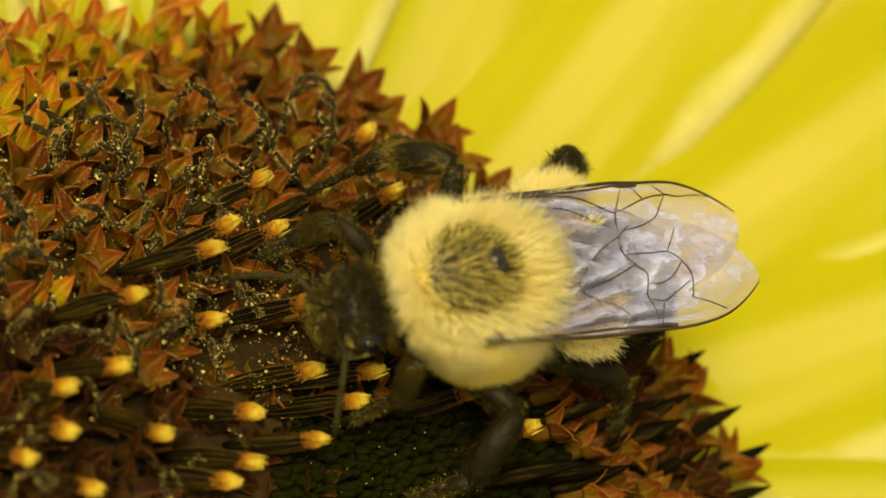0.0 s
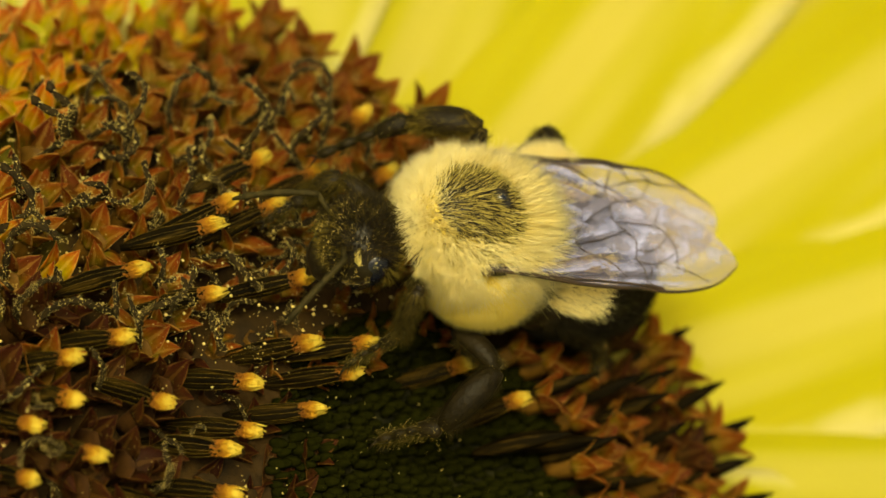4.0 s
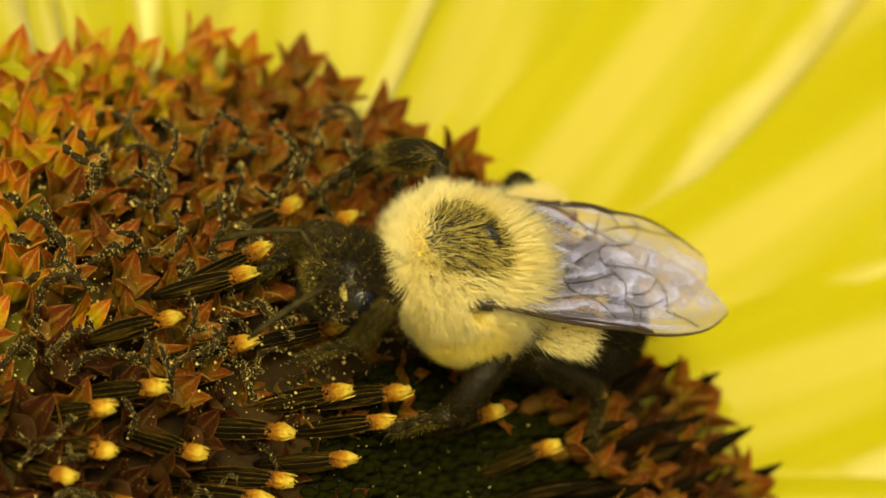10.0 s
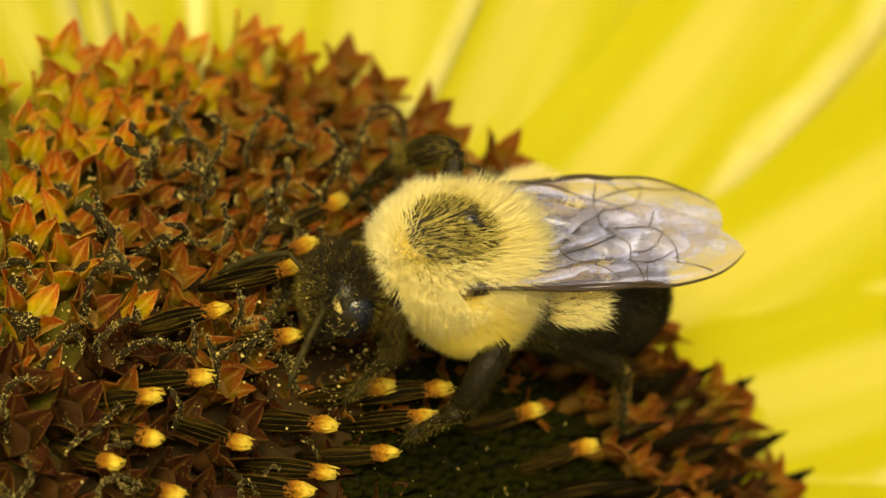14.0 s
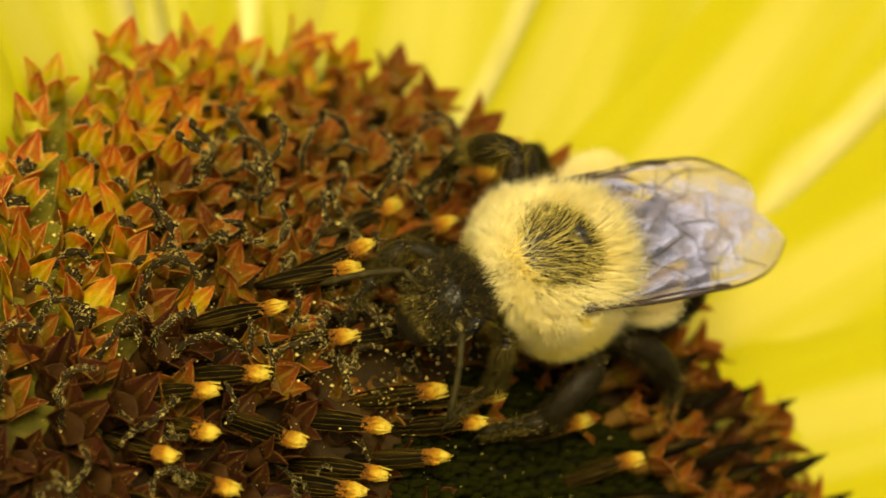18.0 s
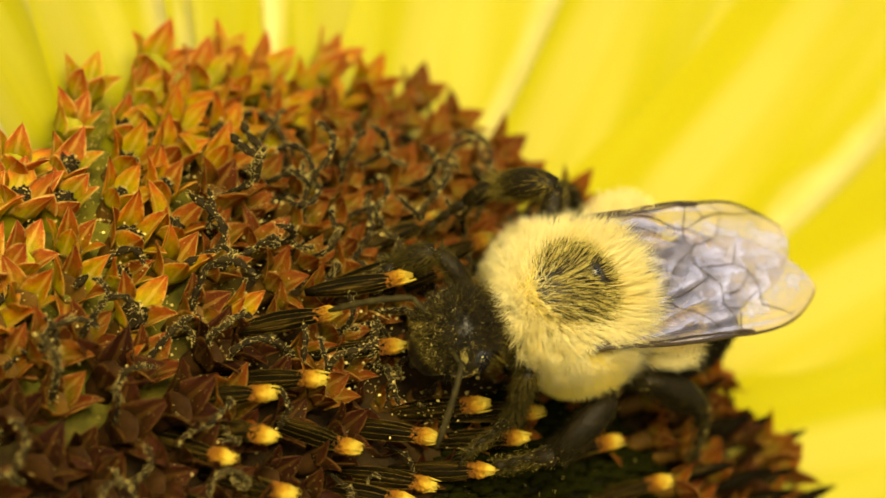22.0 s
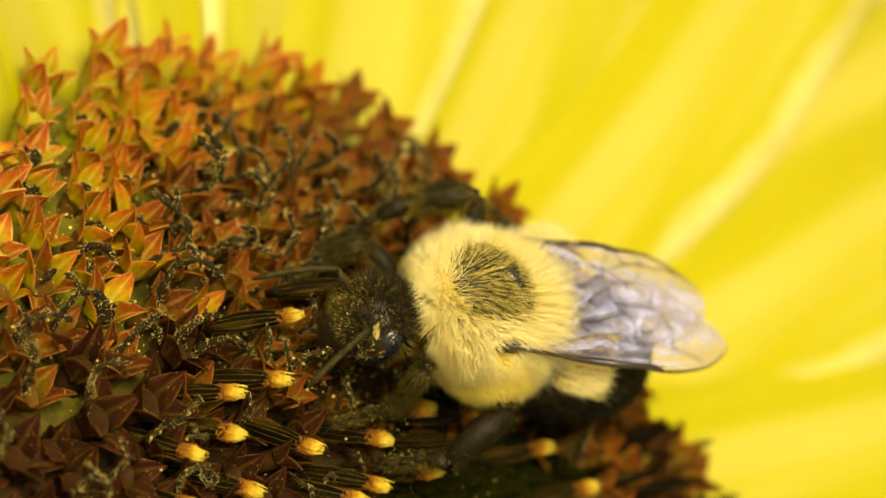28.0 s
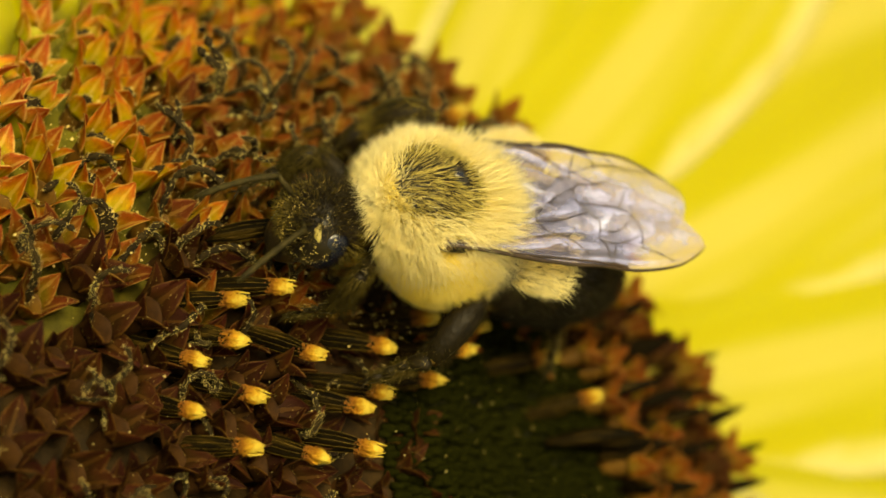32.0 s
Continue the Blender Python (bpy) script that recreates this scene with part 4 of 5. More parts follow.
def build_leg(bee, name, hip, knee, ankle, toe, thick, seed, label, fur):
    """Femur, tibia, tarsus with claws, each with its bristles; the femur hangs on the hip."""
    rng = random.Random(seed)
    root = Vector(hip)
    hip, knee, ankle, toe = (Vector(v) - root for v in (hip, knee, ankle, toe))

    def seg(a, b, r, bulge, sides=10):
        bow = Vector((0, 0, 0.10 * (b - a).length))
        pts = [a + (b - a) * k / 8 + bow * math.sin(math.pi * k / 8) for k in range(9)]
        rad = [r * (0.42 + bulge * math.sin(math.pi * (0.10 + 0.78 * k / 8)) ** 1.3) for k in range(9)]
        return tube(pts, rad, sides, 0.75)

    def bristles(a, b, r, n, ln, sd):
        rs = np.random.RandomState(sd)
        s = rs.uniform(0.05, 0.98, n)
        d = np.array((b - a).normalized())
        o = np.cross(d, rs.normal(size=(n, 3)))
        o /= np.linalg.norm(o, axis=1, keepdims=True)
        roots = np.array(a) + np.outer(s, np.array(b - a)) + o * r * 0.6
        return hairs(roots, o * 0.8 + d * 0.75, ln * rs.uniform(0.4, 1.2, n), 0.010, sd)

    leg = part(name, mesh_of("femur", *seg(hip, knee, thick, 0.5), LEG), bee, Matrix.Translation(root * MM), label)
    part("leg_fur", mesh_of("bristles", *bristles(hip, knee, thick, 900, 0.5, seed), fur), leg)
    part("tibia", mesh_of("tibia", *seg(knee, ankle, thick * 1.15, 0.62), LEG), leg)
    part("tibia_fur", mesh_of("bristles", *bristles(knee, ankle, thick * 1.15, 1500, 0.62, seed + 1), fur), leg)
    part("spur", mesh_of("spur", *ellipsoid(ankle, (0.20, 0.18, 0.18) if name != "hind_leg" else (0.34, 0.30, 0.30), 10, 8, 0.3), AMBER), leg, label="amber joint")
    steps = [ankle + (toe - ankle) * k / 5 + Vector((0, 0, 0.25 * math.sin(math.pi * k / 5))) for k in range(6)]
    bits = [tube([steps[0], steps[1] * 0.4 + steps[0] * 0.6, steps[2]], [thick * 0.45, thick * 0.85, thick * 0.55], 8, 0.6)]
    for k in range(2, 5):
        bits.append(tube([steps[k], (steps[k] + steps[k + 1]) / 2, steps[k + 1]], [thick * 0.25, thick * 0.40, thick * 0.28], 7))
    w = (toe - ankle).normalized()
    sd = w.cross(Vector((0, 0, 1))).normalized()
    for sg in (1, -1):
        bits.append(tube([toe, toe + w * 0.25 + sd * 0.15 * sg, toe + w * 0.4 + sd * 0.3 * sg - Vector((0, 0, 0.2))], [0.06, 0.05, 0.015], 5))
    part("tarsus", mesh_of("tarsus", *merge(*bits), LEG), leg)
    part("tarsus_fur", mesh_of("bristles", *bristles(ankle, toe, thick * 0.65, 420, 0.45, seed + 2), FUR_O), leg, label="dull golden bristles")
    pts = []
    for a, b in ((hip, knee), (knee, ankle), (ankle, toe)):
        for _ in range(220):
            o = Vector((rng.gauss(0, 1), rng.gauss(0, 1), rng.gauss(0.5, 1))).normalized() * thick * 0.95
            pts.append(a + (b - a) * rng.random() + o)
    part("pollen", mesh_of("pollen_grains", *grains(pts, 0.014, rng), GRAIN), leg)
    return leg


def build_bee():
    bee = tagged(new("bumblebee"), "bumblebee with pale yellow furry thorax feeding on a sunflower", "insect")
    parts = {"bee": bee}
    # thorax: a round back, and below it a tuft of fur on each flank
    tc, tr = (0.25, 0.0, 0.0), (2.7, 2.75, 2.4)
    thorax = part("thorax", mesh_of("thorax", *merge(ellipsoid(tc, tr, 32, 20), *[ellipsoid((-0.6, 1.95 * k, -1.05), (1.6, 1.25, 1.4), 20, 14) for k in (1, -1)], *[ellipsoid((-0.2, 1.95 * k, -1.60), (0.9, 0.9, 0.75), 18, 12) for k in (1, -1)]), SKIN), bee, label="black thorax under dense fur")

    def patch(p):
        return ((p[:, 0] - 0.45) / 2.1) ** 2 + ((p[:, 1] - 0.15) / 2.0) ** 2

    bald = lambda p: ((p[:, 0] + 0.28) ** 2 + (p[:, 1] * 0.9) ** 2 < 0.45 ** 2) & (p[:, 2] > 0)
    hinge = lambda p: (p[:, 0] - 0.2) ** 2 + (np.abs(p[:, 1]) - 2.6) ** 2 + (p[:, 2] - 0.9) ** 2 > 0.55 ** 2
    def flow(p):
        """The way the fur is combed: backwards and outwards from the neck."""
        q = np.column_stack([p[:, 0] - 4.2, 1.3 * p[:, 1], 0.15 * p[:, 2]])
        return q / np.linalg.norm(q, axis=1, keepdims=True)

    def locks(p, k):
        """Hair draws together in locks: one lean for all hairs near a place."""
        return np.array([[noise.noise(Vector(q) * 1.7 + Vector((7.0 * j + k, 0, 0))) + 1.3 * noise.noise(Vector(q) * 5.0 + Vector((0, 9.0 * j + k, 0))) for j in range(3)] for q in p.tolist()])

    def long_fur(p, rs):
        over = (p[:, 2] < 0.6) | (patch(p) + rs.normal(0, 0.24, len(p)) > 1.12)
        low = -0.6 - 1.3 * (np.abs(p[:, 1]) > 1.5) + 0.3 * np.clip(p[:, 0], 0, 2.5) + 0.25 * rs.normal(0, 1, len(p))
        return over & (p[:, 2] > low) & ~bald(p) & hinge(p)

    pos, nrm = shell_points(52000, tc, tr, 11, long_fur)
    rs = np.random.RandomState(3)
    ln = rs.uniform(0.65, 1.25, len(pos)) * (1 + 0.1 * (pos[:, 2] < 0.6) + 0.75 * np.clip(-pos[:, 0] - 0.4, 0, 1.4) - 0.2 * (pos[:, 0] > 1.4))
    sag = np.array((0.0, 0.0, -0.35)) * np.clip(1.2 - pos[:, 2:3], 0, 1.6)
    part("yellow_fur", mesh_of("fur", *hairs(pos, nrm + 0.55 * flow(pos) + sag + 0.42 * locks(pos, 0) + rs.normal(0, 0.10, pos.shape), ln, 0.015, 21, 0.2), FUR_Y), thorax, label="dense pale yellow fur")
    for k in (1, -1):
        # the shoulder before the hinge, then the full tuft below it
        for n_hairs, c, r, lean, lo, hi, sd in ((9000, (0.6, 1.75 * k, -0.75), (1.15, 1.0, 1.25), (0.0, 0.35 * k, -0.5), 0.4, 0.8, 35), (11000, (-0.2, 1.95 * k, -1.60), (0.9, 0.9, 0.75), (0.1, 0.4 * k, -0.1), 0.4, 0.8, 16), (27000, (-0.6, 1.95 * k, -1.05), (1.6, 1.25, 1.4), (-0.15, 0.45 * k, -0.05), 0.45, 0.95, 14)):
            pos, nrm = shell_points(n_hairs, c, r, sd + k, lambda p, rs: (p[:, 1] * k > 1.2) & hinge(p) & (p[:, 2] < 0.55))
            back = np.clip(-pos[:, 0] - 0.6, 0, 2)
            way = nrm + np.array(lean) + np.column_stack([-0.5 * back, 0 * back, 0 * back]) + 0.10 * locks(pos, 3) + rs.normal(0, 0.10, pos.shape)
            part("flank_fur", mesh_of("fur", *hairs(pos, way, rs.uniform(lo, hi, len(pos)) * (1 + 0.35 * back), 0.015, sd + 11 + k, 0.12), FUR_F_LIT), thorax, label="smooth bright yellow flank tuft")
    pos, nrm = shell_points(17000, tc, tr, 12, lambda p, rs: (p[:, 2] > 0.6) & (patch(p) + rs.normal(0, 0.2, len(p)) < 1.05) & ~bald(p))
    part("black_fur", mesh_of("fur", *hairs(pos, nrm * 0.35 + flow(pos) + rs.normal(0, 0.15, pos.shape), rs.uniform(0.22, 0.45, len(pos)), 0.012, 22), FUR_K), thorax, label="short black fur round a bare spot")
    pos, nrm = shell_points(8500, tc, tr, 13, lambda p, rs: (p[:, 2] > 0.6) & (patch(p) < 1.45 + rs.normal(0, 0.2, len(p))) & ~bald(p))
    away = pos - np.array((-0.22, 0, 2.3))
    away = np.column_stack([0 * away[:, 0], away[:, 1], 0 * away[:, 0]]) * np.exp(-(away ** 2).sum(axis=1, keepdims=True) / 0.9)
    part("mixed_fur", mesh_of("fur", *hairs(pos, nrm * 0.42 + flow(pos) + 1.2 * away + 0.18 * locks(pos, 5) + rs.normal(0, 0.08, pos.shape), rs.uniform(0.4, 0.8, len(pos)), 0.009, 23, 0.15), FUR_G), thorax, label="thin golden fur combed backwards")
    part("bare_spot", mesh_of("bare_spot", *ellipsoid((-0.30, 0.0, 2.30), (0.30, 0.24, 0.20), 18, 12), EYE), thorax, label="glossy bare spot")
    for k in (1, -1):
        part("bare_flank", mesh_of("bare_flank", *ellipsoid((-0.1, 2.60 * k, 0.84), (0.90, 0.30, 0.24), 16, 12, 0.2), CHITIN), thorax, label="glossy black skin under the wing hinge")
    part("tegula", mesh_of("tegula", *ellipsoid((0.5, 2.85, 1.05), (0.34, 0.20, 0.20), 14, 10, 0.3), HINGE), thorax, label="amber wing hinge")
    part("tegula", mesh_of("tegula", *ellipsoid((0.5, -2.85, 1.05), (0.34, 0.20, 0.20), 14, 10, 0.3), HINGE), thorax, label="amber wing hinge")

    # abdomen
    ac, ar = (-6.3, 0.0, -2.05), (4.6, 3.15, 3.0)
    rings = []
    for i in range(1, 26):
        th = math.pi * i / 26
        u = math.cos(th)
        k = 1 - 0.035 * (abs(math.sin(u * 8.5)) ** 6)
        drop = -0.9 * max(0, -u) ** 2
        rings.append([Vector((ac[0] + ar[0] * u, ar[1] * math.sin(th) * math.cos(p) * k, ac[2] + ar[2] * math.sin(th) * math.sin(p) * k + drop)) for p in [2 * math.pi * j / 36 for j in range(36)]])
    abdomen = part("abdomen", mesh_of("abdomen", *ring_loft(rings), CHITIN), bee, label="glossy black banded abdomen")
    pos, nrm = shell_points(20000, ac, ar, 31, lambda p, rs: p[:, 0] < -4.6)
    pos[:, 2] += -0.9 * np.clip(-(pos[:, 0] - ac[0]) / ar[0], 0, 1) ** 2
    part("black_fur", mesh_of("fur", *hairs(pos, nrm * 0.7 + np.array((-0.7, 0, 0)) + rs.normal(0, 0.12, pos.shape), rs.uniform(0.3, 0.65, len(pos)), 0.012, 32), FUR_A), abdomen, label="short black fur")
    pos, nrm = shell_points(40000, ac, ar, 33, lambda p, rs: (p[:, 0] > -6.2) & (p[:, 0] < -4.0) & (p[:, 2] > -1.3) & (np.abs(p[:, 1]) > 1.4))
    part("yellow_fur", mesh_of("fur", *hairs(pos, nrm * 0.8 + np.array((-0.55, 0, 0.25)) + rs.normal(0, 0.16, pos.shape), rs.uniform(0.6, 1.1, len(pos)), 0.013, 34), FUR_Y), abdomen, label="tuft of long yellow fur")

    pos, nrm = shell_points(7000, (-4.9, -3.0, -0.4), (1.1, 0.75, 0.9), 35, lambda p, rs: (p[:, 1] < -2.9) & (p[:, 2] > -0.9))
    part("yellow_fur", mesh_of("fur", *hairs(pos, nrm * 0.6 + np.array((-0.3, -0.5, 0.7)) + rs.normal(0, 0.14, pos.shape), rs.uniform(0.8, 1.45, len(pos)), 0.014, 36), FUR_Y), abdomen, label="tuft of long yellow fur")

    # head
    hc = Vector((3.75, 0.0, -1.15))
    head = part("head", mesh_of("head", *merge(ellipsoid((0.7, 0, -0.55), (1.5, 1.85, 1.7), 24, 16, 0.05), ellipsoid((1.5, 0, -1.5), (0.9, 1.15, 1.3), 20, 14, 0.08)), CHITIN), bee, Matrix.Translation(hc * MM), "black head dusted with pollen")
    for sy in (1, -1):
        part("eye", mesh_of("eye", *ellipsoid((0.55, 1.34 * sy, -0.6), (0.85, 0.5, 1.2), 18, 14), EYE), head, label="glossy black compound eye")
        arc = [Vector((0.85 + 0.62 * math.sin(q), (1.34 - 0.10 * q * q) * sy, 0.62 - 0.62 * math.cos(q))) for q in [-0.5 + 0.36 * k for k in range(7)]]
        part("face_patch", mesh_of("face_patch", *tube(arc, [0.05, 0.20, 0.28, 0.30, 0.26, 0.18, 0.04], 9, 0.7), FACE), head, label="pale yellow crescent beside the eye")
        a0 = Vector((1.9, 0.55 * sy, 0.15))
        a1 = Vector((0.85, 0.8 * sy, 0.7))
        pts = [a1 + Vector((3.1 * q, 0.6 * sy * q, -1.2 * q * q - 0.4 * q)) for q in [k / 12 for k in range(13)]]
        ant = part("antenna", mesh_of("antenna", *merge(tube([(0, 0, 0), a1 / 2, a1], [0.10, 0.11, 0.11], 8), tube([a1] + pts[1:], [0.135 + 0.014 * (-1) ** k for k in range(12)] + [0.07], 8)), FEELER), head, Matrix.Translation(a0 * MM), "elbowed black antenna")
        parts["antenna_l" if sy > 0 else "antenna_r"] = ant
        parts["antenna_l_root" if sy > 0 else "antenna_r_root"] = tuple(a0 * MM)
    pos, nrm = shell_points(7000, (0.55, 0, -0.45), (1.35, 1.85, 1.75), 41, lambda p, q: (p[:, 2] > -1.4) & (np.abs(p[:, 1]) < 1.4))
    part("fur", mesh_of("fur", *hairs(pos + np.array((0.15, 0, 0)), nrm + rs.normal(0, 0.25, pos.shape), rs.uniform(0.25, 0.7, len(pos)), 0.017, 42), FUR_K), head)
    pos, nrm = shell_points(2600, (0.4, 0, -0.4), (1.3, 1.6, 1.7), 43, lambda p, q: p[:, 0] < -0.1)
    part("collar_fur", mesh_of("fur", *hairs(pos, nrm + rs.normal(0, 0.3, pos.shape), rs.uniform(0.5, 1.0, len(pos)), 0.018, 44), FUR_B), head)
    rng = random.Random(8)
    pos, nrm = shell_points(3200, (0.75, 0, -0.5), (1.5, 1.8, 1.7), 46, lambda p, q: (p[:, 2] > -1.3) & (np.abs(p[:, 1]) < 1.25 + 0.2 * q.normal(0, 1, len(p))))
    part("dusty_bristles", mesh_of("fur", *hairs(pos, nrm + np.array((0.3, 0, 0.2)) + rs.normal(0, 0.25, pos.shape), rs.uniform(0.25, 0.6, len(pos)), 0.011, 47), FUR_B), head, label="short bristles yellow with pollen")
    pos, nrm = shell_points(3000, (0.75, 0, -0.5), (1.72, 1.85, 1.92), 45, lambda p, q: (p[:, 2] > -1.2) & (p[:, 0] > 0.7 + 0.5 * q.normal(0, 1, len(p))) & (np.array([noise.noise(Vector(v) * 2.6) for v in p.tolist()]) > -0.05))
    part("pollen", mesh_of("pollen_grains", *merge(grains(pos.tolist(), 0.020, rng), grains(pos[::120].tolist(), 0.06, rng)), GRAIN), head, label="scattered yellow pollen")
    part("mandible", mesh_of("mandible", *tube([(1.5, 0, -1.4), (1.9, 0, -2.0), (1.9, 0, -2.9)], [0.55, 0.4, 0.12], 8), CHITIN), head)
    parts["head"] = head

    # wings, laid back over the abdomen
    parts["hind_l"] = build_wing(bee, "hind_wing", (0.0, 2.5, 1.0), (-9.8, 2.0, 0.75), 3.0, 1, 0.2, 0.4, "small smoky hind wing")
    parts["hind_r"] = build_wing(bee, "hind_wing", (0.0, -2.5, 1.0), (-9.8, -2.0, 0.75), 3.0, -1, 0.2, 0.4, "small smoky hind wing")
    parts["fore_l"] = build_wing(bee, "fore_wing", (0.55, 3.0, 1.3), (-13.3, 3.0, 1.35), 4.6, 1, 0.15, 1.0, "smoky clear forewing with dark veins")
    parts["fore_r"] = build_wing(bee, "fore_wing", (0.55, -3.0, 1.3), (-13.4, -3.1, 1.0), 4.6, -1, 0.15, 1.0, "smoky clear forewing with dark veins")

    # legs
    for key, name, joints, thick, seed, label in (
            ("fore_leg_l", "fore_leg", ((2, 1.6, -2.2), (3.05, 2.88, -1.08), (3.18, 3.51, -3.33), (4.57, 3.27, -5.65)), 0.36, 51, "slim black foreleg"),
            ("fore_leg_r", "fore_leg", ((2, -1.6, -2.2), (3.46, -3.44, -1.59), (4.67, -3.39, -2.84), (6.55, -2.86, -3.61)), 0.46, 52, "slim black foreleg"),
            ("mid_leg_l", "middle_leg", ((-0.6, 1.8, -2.3), (-1.67, 4.11, -1.96), (0.27, 5.28, -4.38), (2.19, 4.61, -6.27)), 0.56, 53, "black hairy middle leg dusted with pollen"),
            ("mid_leg_r", "middle_leg", ((-0.4, -1.8, -2.3), (-1.5, -5.12, 0.96), (0.71, -6.31, -0.83), (3.4, -6.16, -4.09)), 0.60, 54, "black hairy middle leg dusted with pollen"),
            ("hind_leg_l", "hind_leg", ((-1.8, 1.6, -2.6), (-4.5, 2.52, -2.32), (-8.45, 2.94, -3.76), (-9.25, 3.98, -6.6)), 0.54, 55, "stout black hind leg with amber joint"),
            ("hind_leg_r", "hind_leg", ((-1.8, -1.6, -2.6), (-5.4, -4.9, 0.7), (-7.4, -6.0, -1.6), (-7.8, -6.6, -4.4)), 0.64, 56, "stout black hind leg with amber joint")):
        # Fore legs and far middle leg: lighter fur stands for their sky-lit fuzz
        parts[key] = build_leg(bee, name, *joints, thick, seed, label, FUR_O if name == "fore_leg" else (FUR_B if key == "mid_leg_r" else FUR_L))
        parts[key + "_hip"] = joints[0]
    return parts


# ------------------------------------------------------------------ ground far below
ground_v = [(x * 40000, y * 40000, -900) for x in (-1, 1) for y in (-1, 1)]
ground = tagged(new("ground", mesh_of("ground", ground_v, [(0, 2, 3, 1)], SOIL, False)), "dark garden soil", "ground", kind="structure")

BEE = build_bee()
build_sunflower()


def motions():
    BEE_ROWS = [
        (0, 0.00642, 0.00490, 0.00841, -10.79, 0.70, -158.06),
        (0.5, 0.00666, 0.00466, 0.00841, -13.15, 0.02, -157.82),
        (1, 0.00664, 0.00504, 0.00843, -12.09, -0.22, -158.60),
        (1.5, 0.00640, 0.00571, 0.00846, -8.22, -0.10, -160.41),
        (2, 0.00647, 0.00583, 0.00848, -6.40, 0.41, -161.72),
        (2.5, 0.00630, 0.00570, 0.00849, -4.56, 0.26, -161.26),
        (3, 0.00625, 0.00579, 0.00848, -3.29, -1.99, -163.59),
        (3.5, 0.00695, 0.00668, 0.00847, -3.72, -8.29, -162.37),
        (5.5, 0.00585, 0.00635, 0.00851, 6.93, -4.51, -165.93),
        (6, 0.00557, 0.00696, 0.00856, 4.75, -7.48, -168.85),
        (6.5, 0.00487, 0.00617, 0.00859, 7.70, -3.96, -172.06),
        (7, 0.00469, 0.00609, 0.00860, 12.23, -1.81, -173.48),
        (7.5, 0.00437, 0.00612, 0.00861, 14.10, -0.68, -173.10),
        (8, 0.00423, 0.00619, 0.00861, 13.94, -0.42, -171.47),
        (8.5, 0.00422, 0.00625, 0.00861, 13.53, -0.16, -171.20),
        (9, 0.00414, 0.00642, 0.00864, 9.86, -1.57, -171.03),
        (9.5, 0.00476, 0.00640, 0.00860, 6.47, -5.86, -167.86),
        (10, 0.00485, 0.00661, 0.00856, 1.75, -9.00, -164.99),
        (10.5, 0.00387, 0.00597, 0.00853, -0.22, -6.35, -161.16),
        (11, 0.00318, 0.00534, 0.00852, 2.35, -1.49, -159.64),
        (11.5, 0.00283, 0.00551, 0.00854, 7.01, 1.56, -160.57),
        (12, 0.00270, 0.00572, 0.00860, 8.61, 2.35, -161.22),
        (12.5, 0.00278, 0.00584, 0.00864, 10.28, 3.31, -159.92),
        (13, 0.00267, 0.00567, 0.00867, 10.38, 4.48, -159.74),
        (13.5, 0.00262, 0.00582, 0.00869, 10.39, 3.62, -160.82),
        (15.5, 0.00236, 0.00625, 0.00872, 5.30, 4.83, -161.08),
        (16, 0.00239, 0.00602, 0.00870, 3.25, 4.07, -160.66),
        (16.5, 0.00248, 0.00611, 0.00869, 2.78, 3.14, -159.14),
        (17, 0.00328, 0.00632, 0.00868, 0.06, -1.15, -153.90),
        (17.5, 0.00464, 0.00712, 0.00869, -3.42, -6.99, -146.15),
        (18, 0.00426, 0.00673, 0.00870, -5.55, -4.60, -145.70),
        (18.5, 0.00317, 0.00599, 0.00869, -4.91, 1.19, -147.13),
        (19, 0.00276, 0.00540, 0.00869, -3.30, 5.23, -146.63),
        (19.5, 0.00270, 0.00528, 0.00869, -3.41, 5.35, -147.63),
        (20, 0.00280, 0.00562, 0.00869, -2.65, 5.42, -150.56),
        (20.5, 0.00278, 0.00594, 0.00870, -0.93, 5.81, -150.14),
        (21, 0.00265, 0.00571, 0.00869, -1.41, 5.94, -150.03),
        (21.5, 0.00250, 0.00523, 0.00868, -2.45, 4.87, -151.48),
        (22, 0.00265, 0.00500, 0.00867, -4.50, 2.80, -150.81),
        (22.5, 0.00342, 0.00543, 0.00868, -6.06, -1.56, -146.77),
        (23, 0.00280, 0.00486, 0.00868, -7.23, -1.33, -146.89),
        (23.5, 0.00264, 0.00505, 0.00866, -5.53, -2.88, -148.96),
        (24, 0.00206, 0.00485, 0.00863, -5.29, -2.29, -152.14),
        (24.5, 0.00151, 0.00460, 0.00861, -5.50, 0.11, -156.22),
        (26.5, 0.00080, 0.00501, 0.00856, 5.43, 7.87, -160.70),
        (27, 0.00071, 0.00458, 0.00855, 4.58, 6.56, -161.66),
        (27.5, 0.00072, 0.00455, 0.00854, 3.09, 3.64, -161.10),
        (28, 0.00072, 0.00441, 0.00856, 1.68, 2.59, -162.41),
        (28.5, 0.00104, 0.00436, 0.00857, 2.67, 2.32, -163.05),
        (29, 0.00204, 0.00504, 0.00863, 3.04, -1.15, -159.78),
        (29.5, 0.00255, 0.00636, 0.00866, 2.42, -6.14, -161.56),
        (30, 0.00120, 0.00633, 0.00867, 3.66, -3.31, -164.55),
        (30.5, 0.00063, 0.00588, 0.00865, 2.72, -1.66, -164.91),
        (31, -0.00003, 0.00526, 0.00862, 0.74, -1.76, -163.80),
        (31.5, -0.00133, 0.00395, 0.00860, 1.26, 3.63, -163.41),
        (32, -0.00192, 0.00334, 0.00860, 2.85, 8.28, -165.45),
    ]  # end
    walk(BEE["bee"], [(t, pose(*p)) for t, *p in BEE_ROWS])

